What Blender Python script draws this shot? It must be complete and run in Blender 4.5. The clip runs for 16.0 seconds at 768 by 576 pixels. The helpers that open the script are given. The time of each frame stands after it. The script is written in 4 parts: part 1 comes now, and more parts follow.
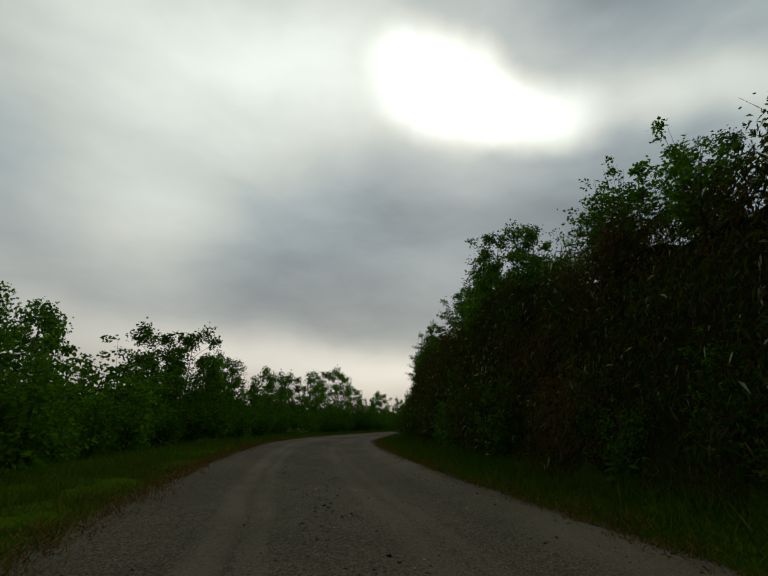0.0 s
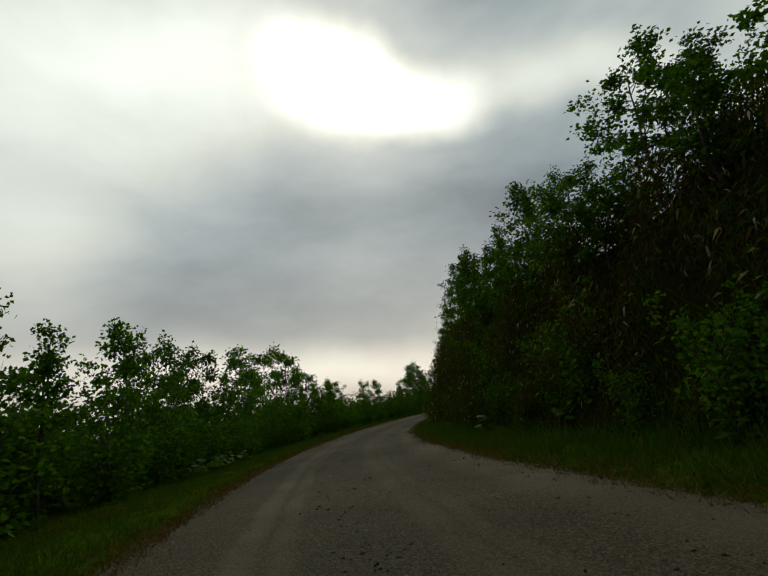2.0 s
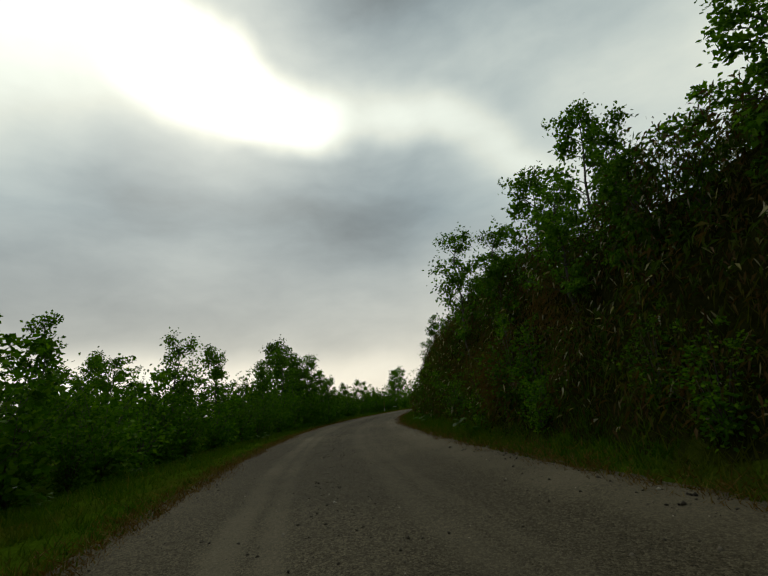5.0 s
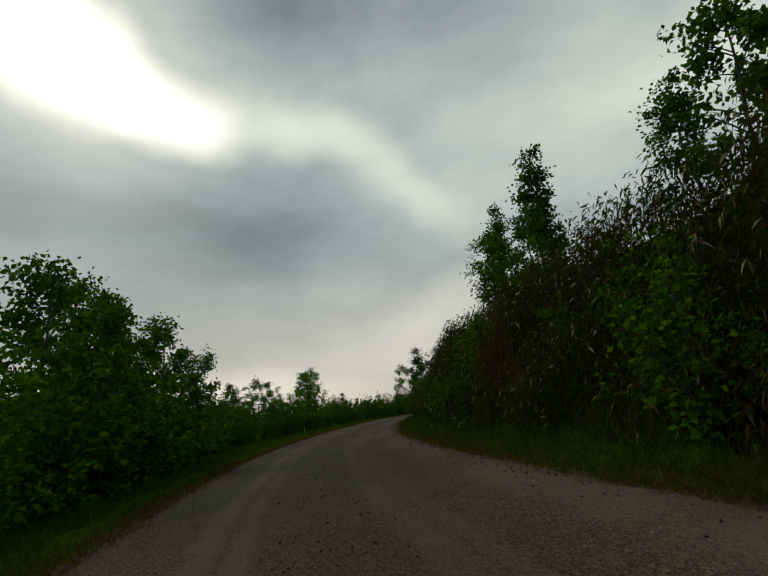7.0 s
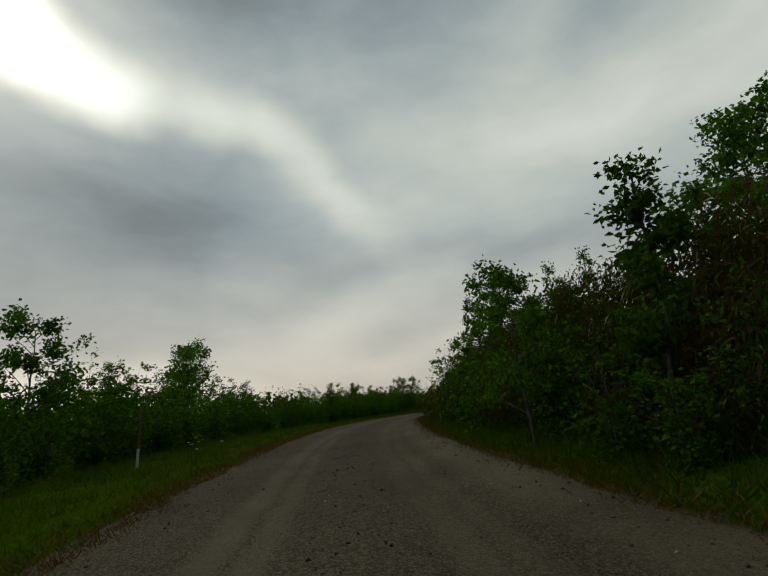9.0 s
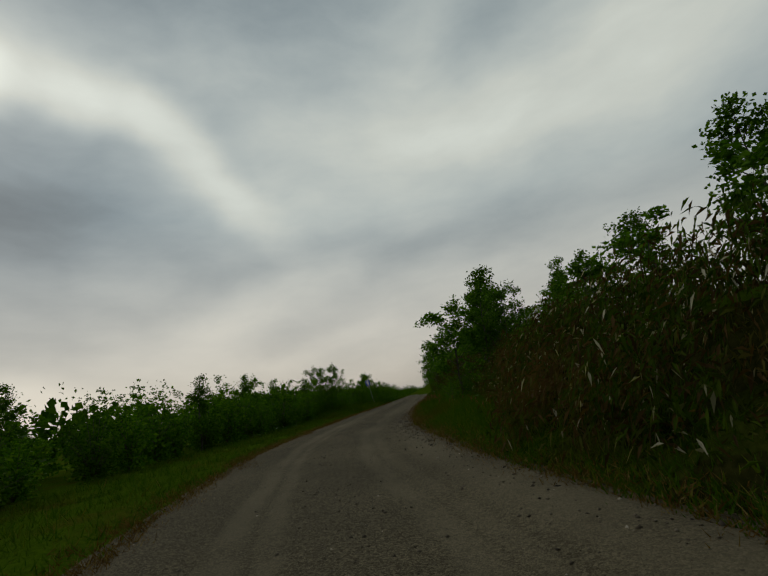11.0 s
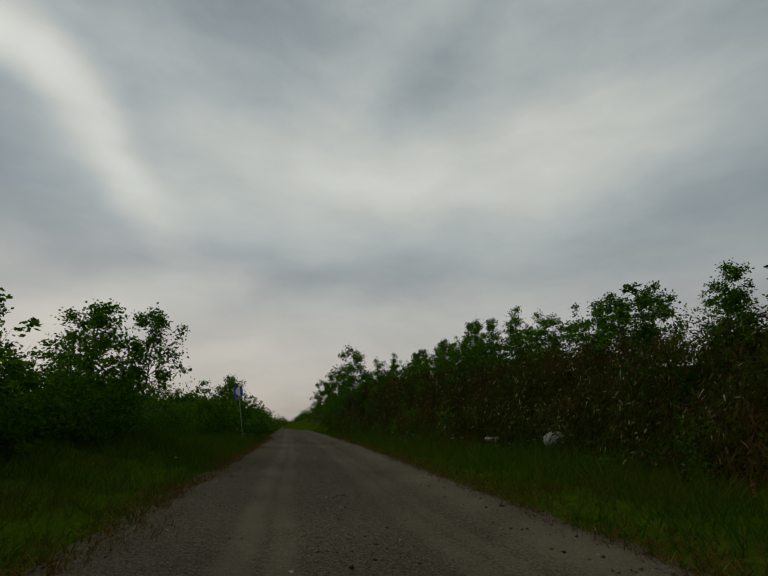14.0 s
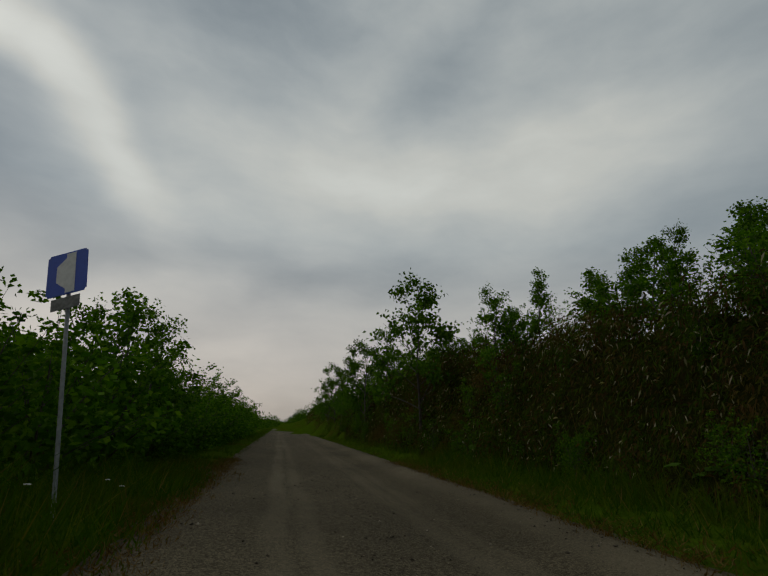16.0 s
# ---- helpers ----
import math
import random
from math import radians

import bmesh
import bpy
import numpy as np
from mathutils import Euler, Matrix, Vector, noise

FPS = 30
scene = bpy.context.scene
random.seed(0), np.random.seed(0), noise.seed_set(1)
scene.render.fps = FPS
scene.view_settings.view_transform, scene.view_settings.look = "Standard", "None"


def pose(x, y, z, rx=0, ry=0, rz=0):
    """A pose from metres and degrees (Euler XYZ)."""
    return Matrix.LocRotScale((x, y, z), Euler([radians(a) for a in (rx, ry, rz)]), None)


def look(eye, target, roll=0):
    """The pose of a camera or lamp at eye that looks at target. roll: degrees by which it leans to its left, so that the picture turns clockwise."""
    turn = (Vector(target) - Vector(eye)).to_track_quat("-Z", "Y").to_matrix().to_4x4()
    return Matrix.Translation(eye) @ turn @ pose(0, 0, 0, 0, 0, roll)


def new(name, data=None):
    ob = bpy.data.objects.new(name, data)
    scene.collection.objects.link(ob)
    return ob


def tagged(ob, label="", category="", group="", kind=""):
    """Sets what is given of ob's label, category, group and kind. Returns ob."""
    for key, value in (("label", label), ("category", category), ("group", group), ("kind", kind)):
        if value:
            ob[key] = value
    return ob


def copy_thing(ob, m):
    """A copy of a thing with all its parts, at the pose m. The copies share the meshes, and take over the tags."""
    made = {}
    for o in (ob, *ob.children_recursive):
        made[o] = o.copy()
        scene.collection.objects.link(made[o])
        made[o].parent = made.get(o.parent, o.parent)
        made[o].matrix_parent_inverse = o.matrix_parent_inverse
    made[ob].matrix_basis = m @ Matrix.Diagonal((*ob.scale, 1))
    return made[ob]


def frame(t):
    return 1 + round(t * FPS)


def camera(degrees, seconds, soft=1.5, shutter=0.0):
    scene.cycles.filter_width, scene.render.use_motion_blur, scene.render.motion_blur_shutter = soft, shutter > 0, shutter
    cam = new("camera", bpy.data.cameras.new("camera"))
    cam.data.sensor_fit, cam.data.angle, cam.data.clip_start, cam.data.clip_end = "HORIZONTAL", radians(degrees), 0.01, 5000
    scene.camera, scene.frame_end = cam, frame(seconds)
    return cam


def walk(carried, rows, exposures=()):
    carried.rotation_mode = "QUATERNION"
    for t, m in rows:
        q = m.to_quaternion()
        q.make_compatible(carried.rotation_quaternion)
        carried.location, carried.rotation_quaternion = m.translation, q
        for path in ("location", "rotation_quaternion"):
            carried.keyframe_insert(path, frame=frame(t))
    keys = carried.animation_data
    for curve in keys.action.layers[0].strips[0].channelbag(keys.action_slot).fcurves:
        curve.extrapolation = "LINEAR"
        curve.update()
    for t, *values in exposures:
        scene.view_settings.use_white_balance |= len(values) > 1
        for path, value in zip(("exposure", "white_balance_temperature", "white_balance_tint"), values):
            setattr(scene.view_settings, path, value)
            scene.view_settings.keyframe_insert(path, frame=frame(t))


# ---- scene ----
cam = camera(79.84, 16.0, soft=1.4)
PATH = [
    (0.0, look((0.002, -0.010, 1.368), (0.285, 9.619, 4.051), 3.00)),
    (0.5, look((-0.976, 5.866, 1.291), (-0.351, 15.533, 3.771), -1.24)),
    (1.0, look((-1.844, 11.601, 1.202), (-0.707, 21.206, 3.741), -1.88)),
    (1.5, look((-2.423, 16.997, 1.111), (-0.995, 26.550, 3.699), -3.47)),
    (2.0, look((-2.687, 22.177, 1.023), (-0.596, 31.636, 3.506), -6.82)),
    (2.5, look((-2.652, 27.383, 0.920), (0.010, 36.695, 3.410), -7.45)),
    (3.0, look((-2.339, 32.984, 0.807), (1.004, 42.063, 3.337), -6.53)),
    (3.5, look((-1.633, 38.884, 0.681), (1.995, 47.844, 3.241), -5.08)),
    (4.0, look((-0.603, 44.810, 0.559), (3.516, 53.569, 3.072), -5.72)),
    (4.2, look((-0.102, 47.125, 0.518), (4.266, 55.770, 3.005), -5.92)),
    (4.7, look((1.475, 52.845, 0.477), (6.422, 61.177, 2.948), -5.70)),
    (5.25, look((3.692, 59.034, 0.504), (9.191, 66.996, 3.027), -4.87)),
    (5.8, look((6.304, 65.090, 0.560), (12.289, 72.663, 3.174), -4.15)),
    (6.3, look((8.926, 70.459, 0.594), (15.314, 77.664, 3.294), -4.22)),
    (6.5, look((10.021, 72.569, 0.597), (16.573, 79.618, 3.314), -4.63)),
    (7.0, look((12.870, 77.730, 0.611), (19.945, 84.299, 3.214), -6.81)),
    (7.5, look((16.007, 82.478, 0.674), (23.426, 88.655, 3.282), -6.37)),
    (8.0, look((19.295, 86.861, 0.782), (26.924, 92.769, 3.406), -3.68)),
    (8.5, look((22.668, 90.749, 0.833), (30.590, 96.276, 3.418), -3.82)),
    (9.0, look((26.113, 94.064, 0.823), (34.360, 99.107, 3.384), -3.54)),
    (9.2, look((27.516, 95.308, 0.834), (35.856, 100.177, 3.428), -2.74)),
    (9.7, look((31.178, 98.262, 0.922), (39.784, 102.665, 3.482), -2.71)),
    (10.25, look((35.402, 101.272, 1.075), (44.322, 105.102, 3.476), -5.02)),
    (10.8, look((39.719, 104.065, 1.221), (48.898, 107.301, 3.519), -7.23)),
    (11.3, look((43.625, 106.449, 1.292), (52.937, 109.182, 3.705), -6.94)),
    (11.5, look((45.157, 107.363, 1.293), (54.495, 109.906, 3.812), -6.09)),
    (12.0, look((48.920, 109.480, 1.252), (58.395, 111.433, 3.783), -6.39)),
    (12.5, look((52.964, 111.349, 1.186), (62.511, 112.745, 3.817), -5.73)),
    (13.0, look((57.134, 112.947, 1.217), (66.747, 113.761, 3.850), -5.98)),
    (13.5, look((62.234, 114.614, 1.308), (71.834, 115.100, 4.064), -2.42)),
    (14.0, look((67.868, 116.230, 1.397), (77.392, 116.859, 4.378), 2.35)),
    (14.5, look((73.448, 117.942, 1.479), (82.964, 118.596, 4.482), 1.74)),
    (15.0, look((78.679, 119.332, 1.531), (88.229, 119.792, 4.461), -0.42)),
    (15.5, look((84.230, 120.639, 1.592), (93.773, 121.084, 4.545), 1.14)),
    (16.0, look((90.408, 122.228, 1.634), (99.915, 122.792, 4.683), 4.04)),
]
# the clip's camera opens up a little in the bend under the thicket, and its white balance drifts from green to neutral
STOPS = ((0.0, 0.0, 6350, 8), (1.5, 0.1, 6450, 8), (3.0, 0.3, 6550, 7), (4.2, 0.38, 6550, 6), (6.5, 0.16, 6550, 6), (7.5, 0.06, 6550, 6), (9.5, 0.02, 6500, 8), (12.0, -0.02, 6500, 10), (14.0, -0.06, 6450, 12), (16.0, -0.13, 6450, 14))
walk(cam, PATH, STOPS)

# ---- world, sun and exposure ----
SUN_AZ, SUN_EL = 11.0, 39.0          # degrees clockwise from +y, and up


def node(tree, kind, **values):
    n = tree.nodes.new(kind)
    for key, value in values.items():
        if key in n.inputs:
            n.inputs[key].default_value = value
    return n


def math_node(tree, operation, a, b=None, clamp=False):
    n = tree.nodes.new("ShaderNodeMath")
    n.operation, n.use_clamp = operation, clamp
    for i, v in enumerate((a, b)):
        if v is None:
            continue
        if isinstance(v, (int, float)):
            n.inputs[i].default_value = v
        else:
            tree.links.new(v, n.inputs[i])
    return n.outputs[0]


def mix_color(tree, fac, a, b, blend="MIX"):
    n = tree.nodes.new("ShaderNodeMix")
    n.data_type, n.blend_type = "RGBA", blend
    for i, v in ((0, fac), (6, a), (7, b)):
        if isinstance(v, (int, float)):
            n.inputs[i].default_value = v
        elif isinstance(v, tuple):
            n.inputs[i].default_value = (*v, 1)
        else:
            tree.links.new(v, n.inputs[i])
    return n.outputs[2]


def build_sky():
    world = bpy.data.worlds.new("cloudy_sky")
    scene.world = world
    world.use_nodes = True
    t = world.node_tree
    t.nodes.clear()
    out, back = t.nodes.new("ShaderNodeOutputWorld"), t.nodes.new("ShaderNodeBackground")
    t.links.new(back.outputs[0], out.inputs[0])
    sky = t.nodes.new("ShaderNodeTexSky")
    sky.sky_type, sky.sun_disc = "NISHITA", False
    sky.sun_elevation, sky.sun_rotation = radians(SUN_EL), radians(SUN_AZ)
    sky.air_density, sky.dust_density = 1.0, 2.0
    blue = mix_color(t, 1.0, sky.outputs[0], (0.10, 0.10, 0.10), "MULTIPLY")
    coord = t.nodes.new("ShaderNodeTexCoord")
    xyz = t.nodes.new("ShaderNodeSeparateXYZ")
    t.links.new(coord.outputs["Generated"], xyz.inputs[0])
    x, y, z = xyz.outputs
    # azimuth and elevation in units of ten degrees
    az = math_node(t, "MULTIPLY", math_node(t, "ARCTAN2", x, y), 18 / math.pi)
    el = math_node(t, "MULTIPLY", math_node(t, "ARCSINE", z), 18 / math.pi)
    flat = t.nodes.new("ShaderNodeCombineXYZ")
    t.links.new(az, flat.inputs[0]), t.links.new(el, flat.inputs[1])
    # the cloud deck drifts and billows: the coordinates are bent by soft noise
    bend = node(t, "ShaderNodeTexNoise", Scale=0.55, Detail=4.0, Roughness=0.5)
    t.links.new(flat.outputs[0], bend.inputs["Vector"])
    shift = t.nodes.new("ShaderNodeVectorMath")
    shift.operation = "MULTIPLY_ADD"
    t.links.new(bend.outputs["Color"], shift.inputs[0])
    shift.inputs[1].default_value, shift.inputs[2].default_value = (0.6, 0.6, 0), (-0.3, -0.3, 0)
    bent = t.nodes.new("ShaderNodeVectorMath")
    t.links.new(flat.outputs[0], bent.inputs[0]), t.links.new(shift.outputs[0], bent.inputs[1])
    # cloud masses: azimuth, elevation, half widths, slant, brightness added at the middle
    masses = (
        (9, 39.3, 14.5, 8, -12, 1.3), (-6, 41, 30, 12, -6, 0.40), (21, 35.5, 13, 6, -8, 0.9),
        (37, 35.2, 15, 5.0, -12, 0.34), (-28, 36, 34, 18, -8, 0.42),
        (-27, 19, 17, 11, -20, 0.26), (49.0, 29.2, 13, 5.2, -46, 0.23), (57, 22.5, 10, 5, -34, 0.10),
        (3, 24, 27, 11, 4, -0.17), (-8, 13.5, 44, 8, -6, -0.17), (29, 22, 26, 13, 0, -0.24),
        (35, 47, 24, 9, -10, -0.22), (60, 46, 26, 12, 0, -0.14), (93, 43, 18, 6, 30, -0.11),
        (77, 29, 36, 12, 8, 0.18), (110, 33, 32, 12, 10, 0.17), (85, 38, 44, 14, 0, 0.06), (120, 22, 26, 6, 12, -0.05), (72, 18, 30, 7, 3, -0.05),
        (5, 4.8, 60, 5.2, -4, 0.33), (75, 9, 50, 9, 4, 0.08), (56, 13, 26, 4, 16, 0.10), (50, 7, 26, 6, 5, 0.12), (60, 9, 14, 3, 12, -0.10),
    )
    total = None
    for a, e, wide, high, slant, gain in masses:
        place = t.nodes.new("ShaderNodeMapping")
        place.vector_type = "TEXTURE"
        place.inputs["Location"].default_value = (a / 10, e / 10, 0)
        place.inputs["Rotation"].default_value = (0, 0, radians(slant))
        place.inputs["Scale"].default_value = (wide / 10, high / 10, 1)
        t.links.new(bent.outputs[0], place.inputs["Vector"])
        ball = t.nodes.new("ShaderNodeTexGradient")
        ball.gradient_type = "SPHERICAL"
        t.links.new(place.outputs[0], ball.inputs[0])
        soft = t.nodes.new("ShaderNodeMapRange")
        soft.interpolation_type = "SMOOTHSTEP"
        soft.inputs["To Max"].default_value = gain
        t.links.new(ball.outputs["Fac"], soft.inputs["Value"])
        total = soft.outputs[0] if total is None else math_node(t, "ADD", total, soft.outputs[0])
    fine = node(t, "ShaderNodeTexNoise", Scale=0.8, Detail=6.0, Roughness=0.55)
    stretch = t.nodes.new("ShaderNodeMapping")
    stretch.inputs["Scale"].default_value = (0.6, 1.5, 1)
    stretch.inputs["Rotation"].default_value = (0, 0, radians(-12))
    t.links.new(bent.outputs[0], stretch.inputs["Vector"]), t.links.new(stretch.outputs[0], fine.inputs["Vector"])
    wisps = math_node(t, "MULTIPLY", math_node(t, "SUBTRACT", fine.outputs["Fac"], 0.5), 0.32)
    light = math_node(t, "ADD", math_node(t, "ADD", total, wisps), 0.43)
    light = math_node(t, "MAXIMUM", light, 0.12)
    # the sky away from the sun, mostly unseen, is dimmed to light the ground less
    facing = t.nodes.new("ShaderNodeVectorMath")
    facing.operation = "DOT_PRODUCT"
    t.links.new(coord.outputs["Generated"], facing.inputs[0])
    facing.inputs[1].default_value = (math.sin(radians(SUN_AZ)), math.cos(radians(SUN_AZ)), 0.0)
    away = t.nodes.new("ShaderNodeMapRange")
    away.interpolation_type = "SMOOTHSTEP"
    for key, value in (("From Min", -1.0), ("From Max", -0.15), ("To Min", 0.42), ("To Max", 1.0)):
        away.inputs[key].default_value = value
    t.links.new(facing.outputs["Value"], away.inputs["Value"])
    light = math_node(t, "MULTIPLY", light, away.outputs[0])
    # thin cloud near the horizon is warmer
    low = t.nodes.new("ShaderNodeMapRange")
    low.inputs["From Min"].default_value, low.inputs["From Max"].default_value = 2.3, 0.2
    t.links.new(el, low.inputs["Value"])
    thin = t.nodes.new("ShaderNodeMapRange")
    thin.inputs["From Min"].default_value, thin.inputs["From Max"].default_value = 0.27, 0.6
    t.links.new(light, thin.inputs["Value"])
    tint = mix_color(t, thin.outputs[0], (0.82, 0.985, 1.03), (0.96, 1.0, 0.90))
    tint = mix_color(t, math_node(t, "MULTIPLY", low.outputs[0], 0.8), tint, (1.12, 0.99, 0.83))
    cloud = mix_color(t, 1.0, tint, light, "MULTIPLY")
    both = mix_color(t, 0.93, blue, cloud)
    t.links.new(both, back.inputs["Color"])
    back.inputs["Strength"].default_value = 1.0


build_sky()
sun_data = bpy.data.lights.new("sun", "SUN")
sun_data.energy, sun_data.angle, sun_data.color = 0.5, radians(16), (1.0, 0.95, 0.88)
sun = new("sun", sun_data)
sun_way = Vector((math.sin(radians(SUN_AZ)) * math.cos(radians(SUN_EL)), math.cos(radians(SUN_AZ)) * math.cos(radians(SUN_EL)), math.sin(radians(SUN_EL))))
sun.matrix_world = look(sun_way * 60, (0, 0, 0))

# ---- the road's line ----
LINE = ((0.0, 0.89, 0.14, 0.22), (12.9, -1.16, 12.81, 0.03), (24.4, -1.92, 24.23, -0.17), (36.7, -1.19, 36.41, -0.42),
        (49.9, 1.22, 49.22, -0.62), (61.8, 5.01, 60.43, -0.62), (73.8, 10.02, 71.24, -0.56), (86.6, 16.46, 82.16, -0.47),
        (99.1, 24.41, 91.75, -0.32), (111.4, 33.76, 99.5, -0.12), (123.5, 43.95, 105.94, 0.05), (135.8, 54.82, 111.37, 0.1),
        (148.5, 67.01, 114.92, 0.23), (161.0, 79.01, 117.92, 0.37), (173.0, 90.79, 120.78, 0.48))
HALF = 2.55                           # from the road's line to the gravel's edge on the low side


def build_line():
    rows = np.array(LINE)
    back = (rows[1, 1:] - rows[0, 1:]) / (rows[1, 0] - rows[0, 0]) * (1, 1, 0)
    ahead = np.array((math.sin(radians(75.4)), math.cos(radians(75.4)), 0.007))
    first = [np.r_[-d, rows[0, 1:] - back * d] for d in (90, 60, 30, 15)]
    last = [np.r_[173 + d, rows[-1, 1:] + ahead * d] for d in (15, 30, 60, 120, 240, 420)]
    rows = np.array(first + list(rows) + last)
    s = np.arange(-90, 590, 0.5)
    # smooth: local cubic between the rows
    slope = np.gradient(rows[:, 1:], rows[:, 0], axis=0)
    i = np.clip(np.searchsorted(rows[:, 0], s, "right") - 1, 0, len(rows) - 2)
    h = (rows[i + 1, 0] - rows[i, 0])[:, None]
    u = (s - rows[i, 0])[:, None] / h
    p = ((1 + 2 * u) * (1 - u) ** 2 * rows[i, 1:] + u * (1 - u) ** 2 * h * slope[i]
         + u * u * (3 - 2 * u) * rows[i + 1, 1:] + u * u * (u - 1) * h * slope[i + 1])
    d = np.gradient(p[:, :2], axis=0)
    d /= np.linalg.norm(d, axis=1)[:, None]
    return s, p, np.stack([d[:, 1], -d[:, 0]], 1)


LS, LP, LN = build_line()


def table(s, rows):
    rows = np.array(rows)
    return np.interp(s, rows[:, 0], rows[:, 1])


# edge of the gravel on the bank's side: the verge creeps in where the bend tightens
R_EDGE = ((-20, 2.45), (88, 2.45), (98, 2.15), (106, 1.95), (116, 1.8), (126, 1.75), (133, 2.05), (140, 1.95), (150, 1.85), (160, 1.95), (170, 2.1), (182, 2.35), (240, 2.35))


def right_edge(s):
    return table(s, R_EDGE)


# right side: foot and top of the bank's growth, off the road's middle, and its height; left side: face of the hedge
R_FOOT = ((0, 4.4), (30, 4.4), (52, 4.1), (60, 3.7), (76, 3.7), (90, 4.0), (98, 3.7), (104, 3.4), (112, 3.4), (118, 3.1), (124, 2.6), (128, 2.7), (134, 4.6), (140, 5.7), (152, 5.8), (165, 5.5), (175, 5.2), (190, 4.4), (240, 4.0))
R_TOP = ((0, 6.4), (30, 6.2), (60, 6.0), (95, 6.1), (104, 5.8), (112, 5.4), (124, 5.0), (130, 5.8), (142, 8.0), (160, 8.4), (174, 8.0), (184, 7.0), (200, 6.2), (240, 5.8))
R_HIGH = ((-20, 5.2), (10, 5.3), (26, 5.0), (36, 4.4), (48, 5.0), (60, 4.6), (78, 4.5), (84, 4.0), (94, 4.0), (100, 3.8), (106, 3.4), (114, 2.9), (122, 2.6), (132, 2.35), (147, 2.9), (160, 3.4), (168, 3.9), (176, 4.3), (190, 4.5), (204, 4.5), (240, 4.0))
L_FACE = ((-20, -5.8), (40, -6.0), (70, -6.0), (84, -5.0), (97, -4.6), (106, -7.0), (120, -7.6), (135, -7.6), (146, -6.8), (158, -6.2), (167, -7.4), (176, -6.4), (184, -4.6), (240, -4.0))
L_HIGH = ((-20, 3.6), (20, 4.0), (60, 4.4), (75, 4.2), (90, 4.3), (104, 4.3), (112, 3.6), (140, 3.5), (158, 3.7), (168, 2.6), (182, 4.2), (240, 4.0))


def windrow(s, lat):
    """Gravel graded up along the bank's side of the road."""
    u = np.clip((lat - right_edge(s) + 1.0) / 1.25, 0, 1)
    return 0.17 * u * u * (3 - 2 * u)


def side_height(s, lat):
    """Height of the ground over the road's crown."""
    foot, top, high = table(s, R_FOOT), table(s, R_TOP), table(s, R_HIGH)
    soil = np.maximum(high - 0.85, 0.5)
    u = np.clip((lat - foot + 0.2) / (top - foot), 0, 1)
    right = windrow(s, lat) + 0.2 * np.clip((lat - right_edge(s) - 0.3) / 1.2, 0, 1) + soil * u * u * (3 - 2 * u) + np.clip(lat - top, 0, 30) * 0.03
    face = table(s, L_FACE)
    left = -0.2 * np.clip((-lat - HALF - 0.6) / np.maximum(-face - HALF, 0.5), 0, 1) - 0.03 * np.clip(face - lat, 0, 20)
    left = left + 0.75 * np.exp(-((s - 166) / 6.5) ** 2) * np.clip((-lat - 3.6) / 2.6, 0, 1)
    return np.where(lat > 0, right, left)


def place(s, lat):
    """World x, y and the road's height at a distance along and off the road's middle."""
    s, lat = np.atleast_1d(s).astype(float), np.atleast_1d(lat).astype(float)
    x = np.interp(s, LS, LP[:, 0]) + np.interp(s, LS, LN[:, 0]) * lat
    y = np.interp(s, LS, LP[:, 1]) + np.interp(s, LS, LN[:, 1]) * lat
    return x, y, np.interp(s, LS, LP[:, 2])


def ground_at(s, lat):
    x, y, z = place(s, lat)
    s, lat = np.atleast_1d(s).astype(float), np.atleast_1d(lat).astype(float)
    return x, y, z + np.where((lat > -HALF) & (lat < right_edge(s)), 0, side_height(s, lat))


# ---- materials ----
def material(name):
    m = bpy.data.materials.new(name)
    m.use_nodes = True
    m.node_tree.nodes.clear()
    t = m.node_tree
    out, bsdf = t.nodes.new("ShaderNodeOutputMaterial"), t.nodes.new("ShaderNodeBsdfPrincipled")
    t.links.new(bsdf.outputs[0], out.inputs[0])
    return m, t, bsdf, out


def position(t):
    return t.nodes.new("ShaderNodeNewGeometry").outputs["Position"]


def noise_at(t, scale, detail=4.0, vector=None, rough=0.55):
    n = node(t, "ShaderNodeTexNoise", Scale=scale, Detail=detail, Roughness=rough)
    t.links.new(vector or position(t), n.inputs["Vector"])
    return n.outputs["Fac"]


def ramp(t, value, *stops):
    n = t.nodes.new("ShaderNodeValToRGB")
    e = n.color_ramp.elements
    while len(e) < len(stops):
        e.new(0.5)
    for k, (at, c) in zip(e, stops):
        k.position, k.color = at, (*c, 1)
    t.links.new(value, n.inputs[0])
    return n.outputs[0]


def bump(t, bsdf, height, strength=0.4, distance=0.02):
    b = node(t, "ShaderNodeBump", Strength=strength, Distance=distance)
    t.links.new(height, b.inputs["Height"])
    t.links.new(b.outputs[0], bsdf.inputs["Normal"])


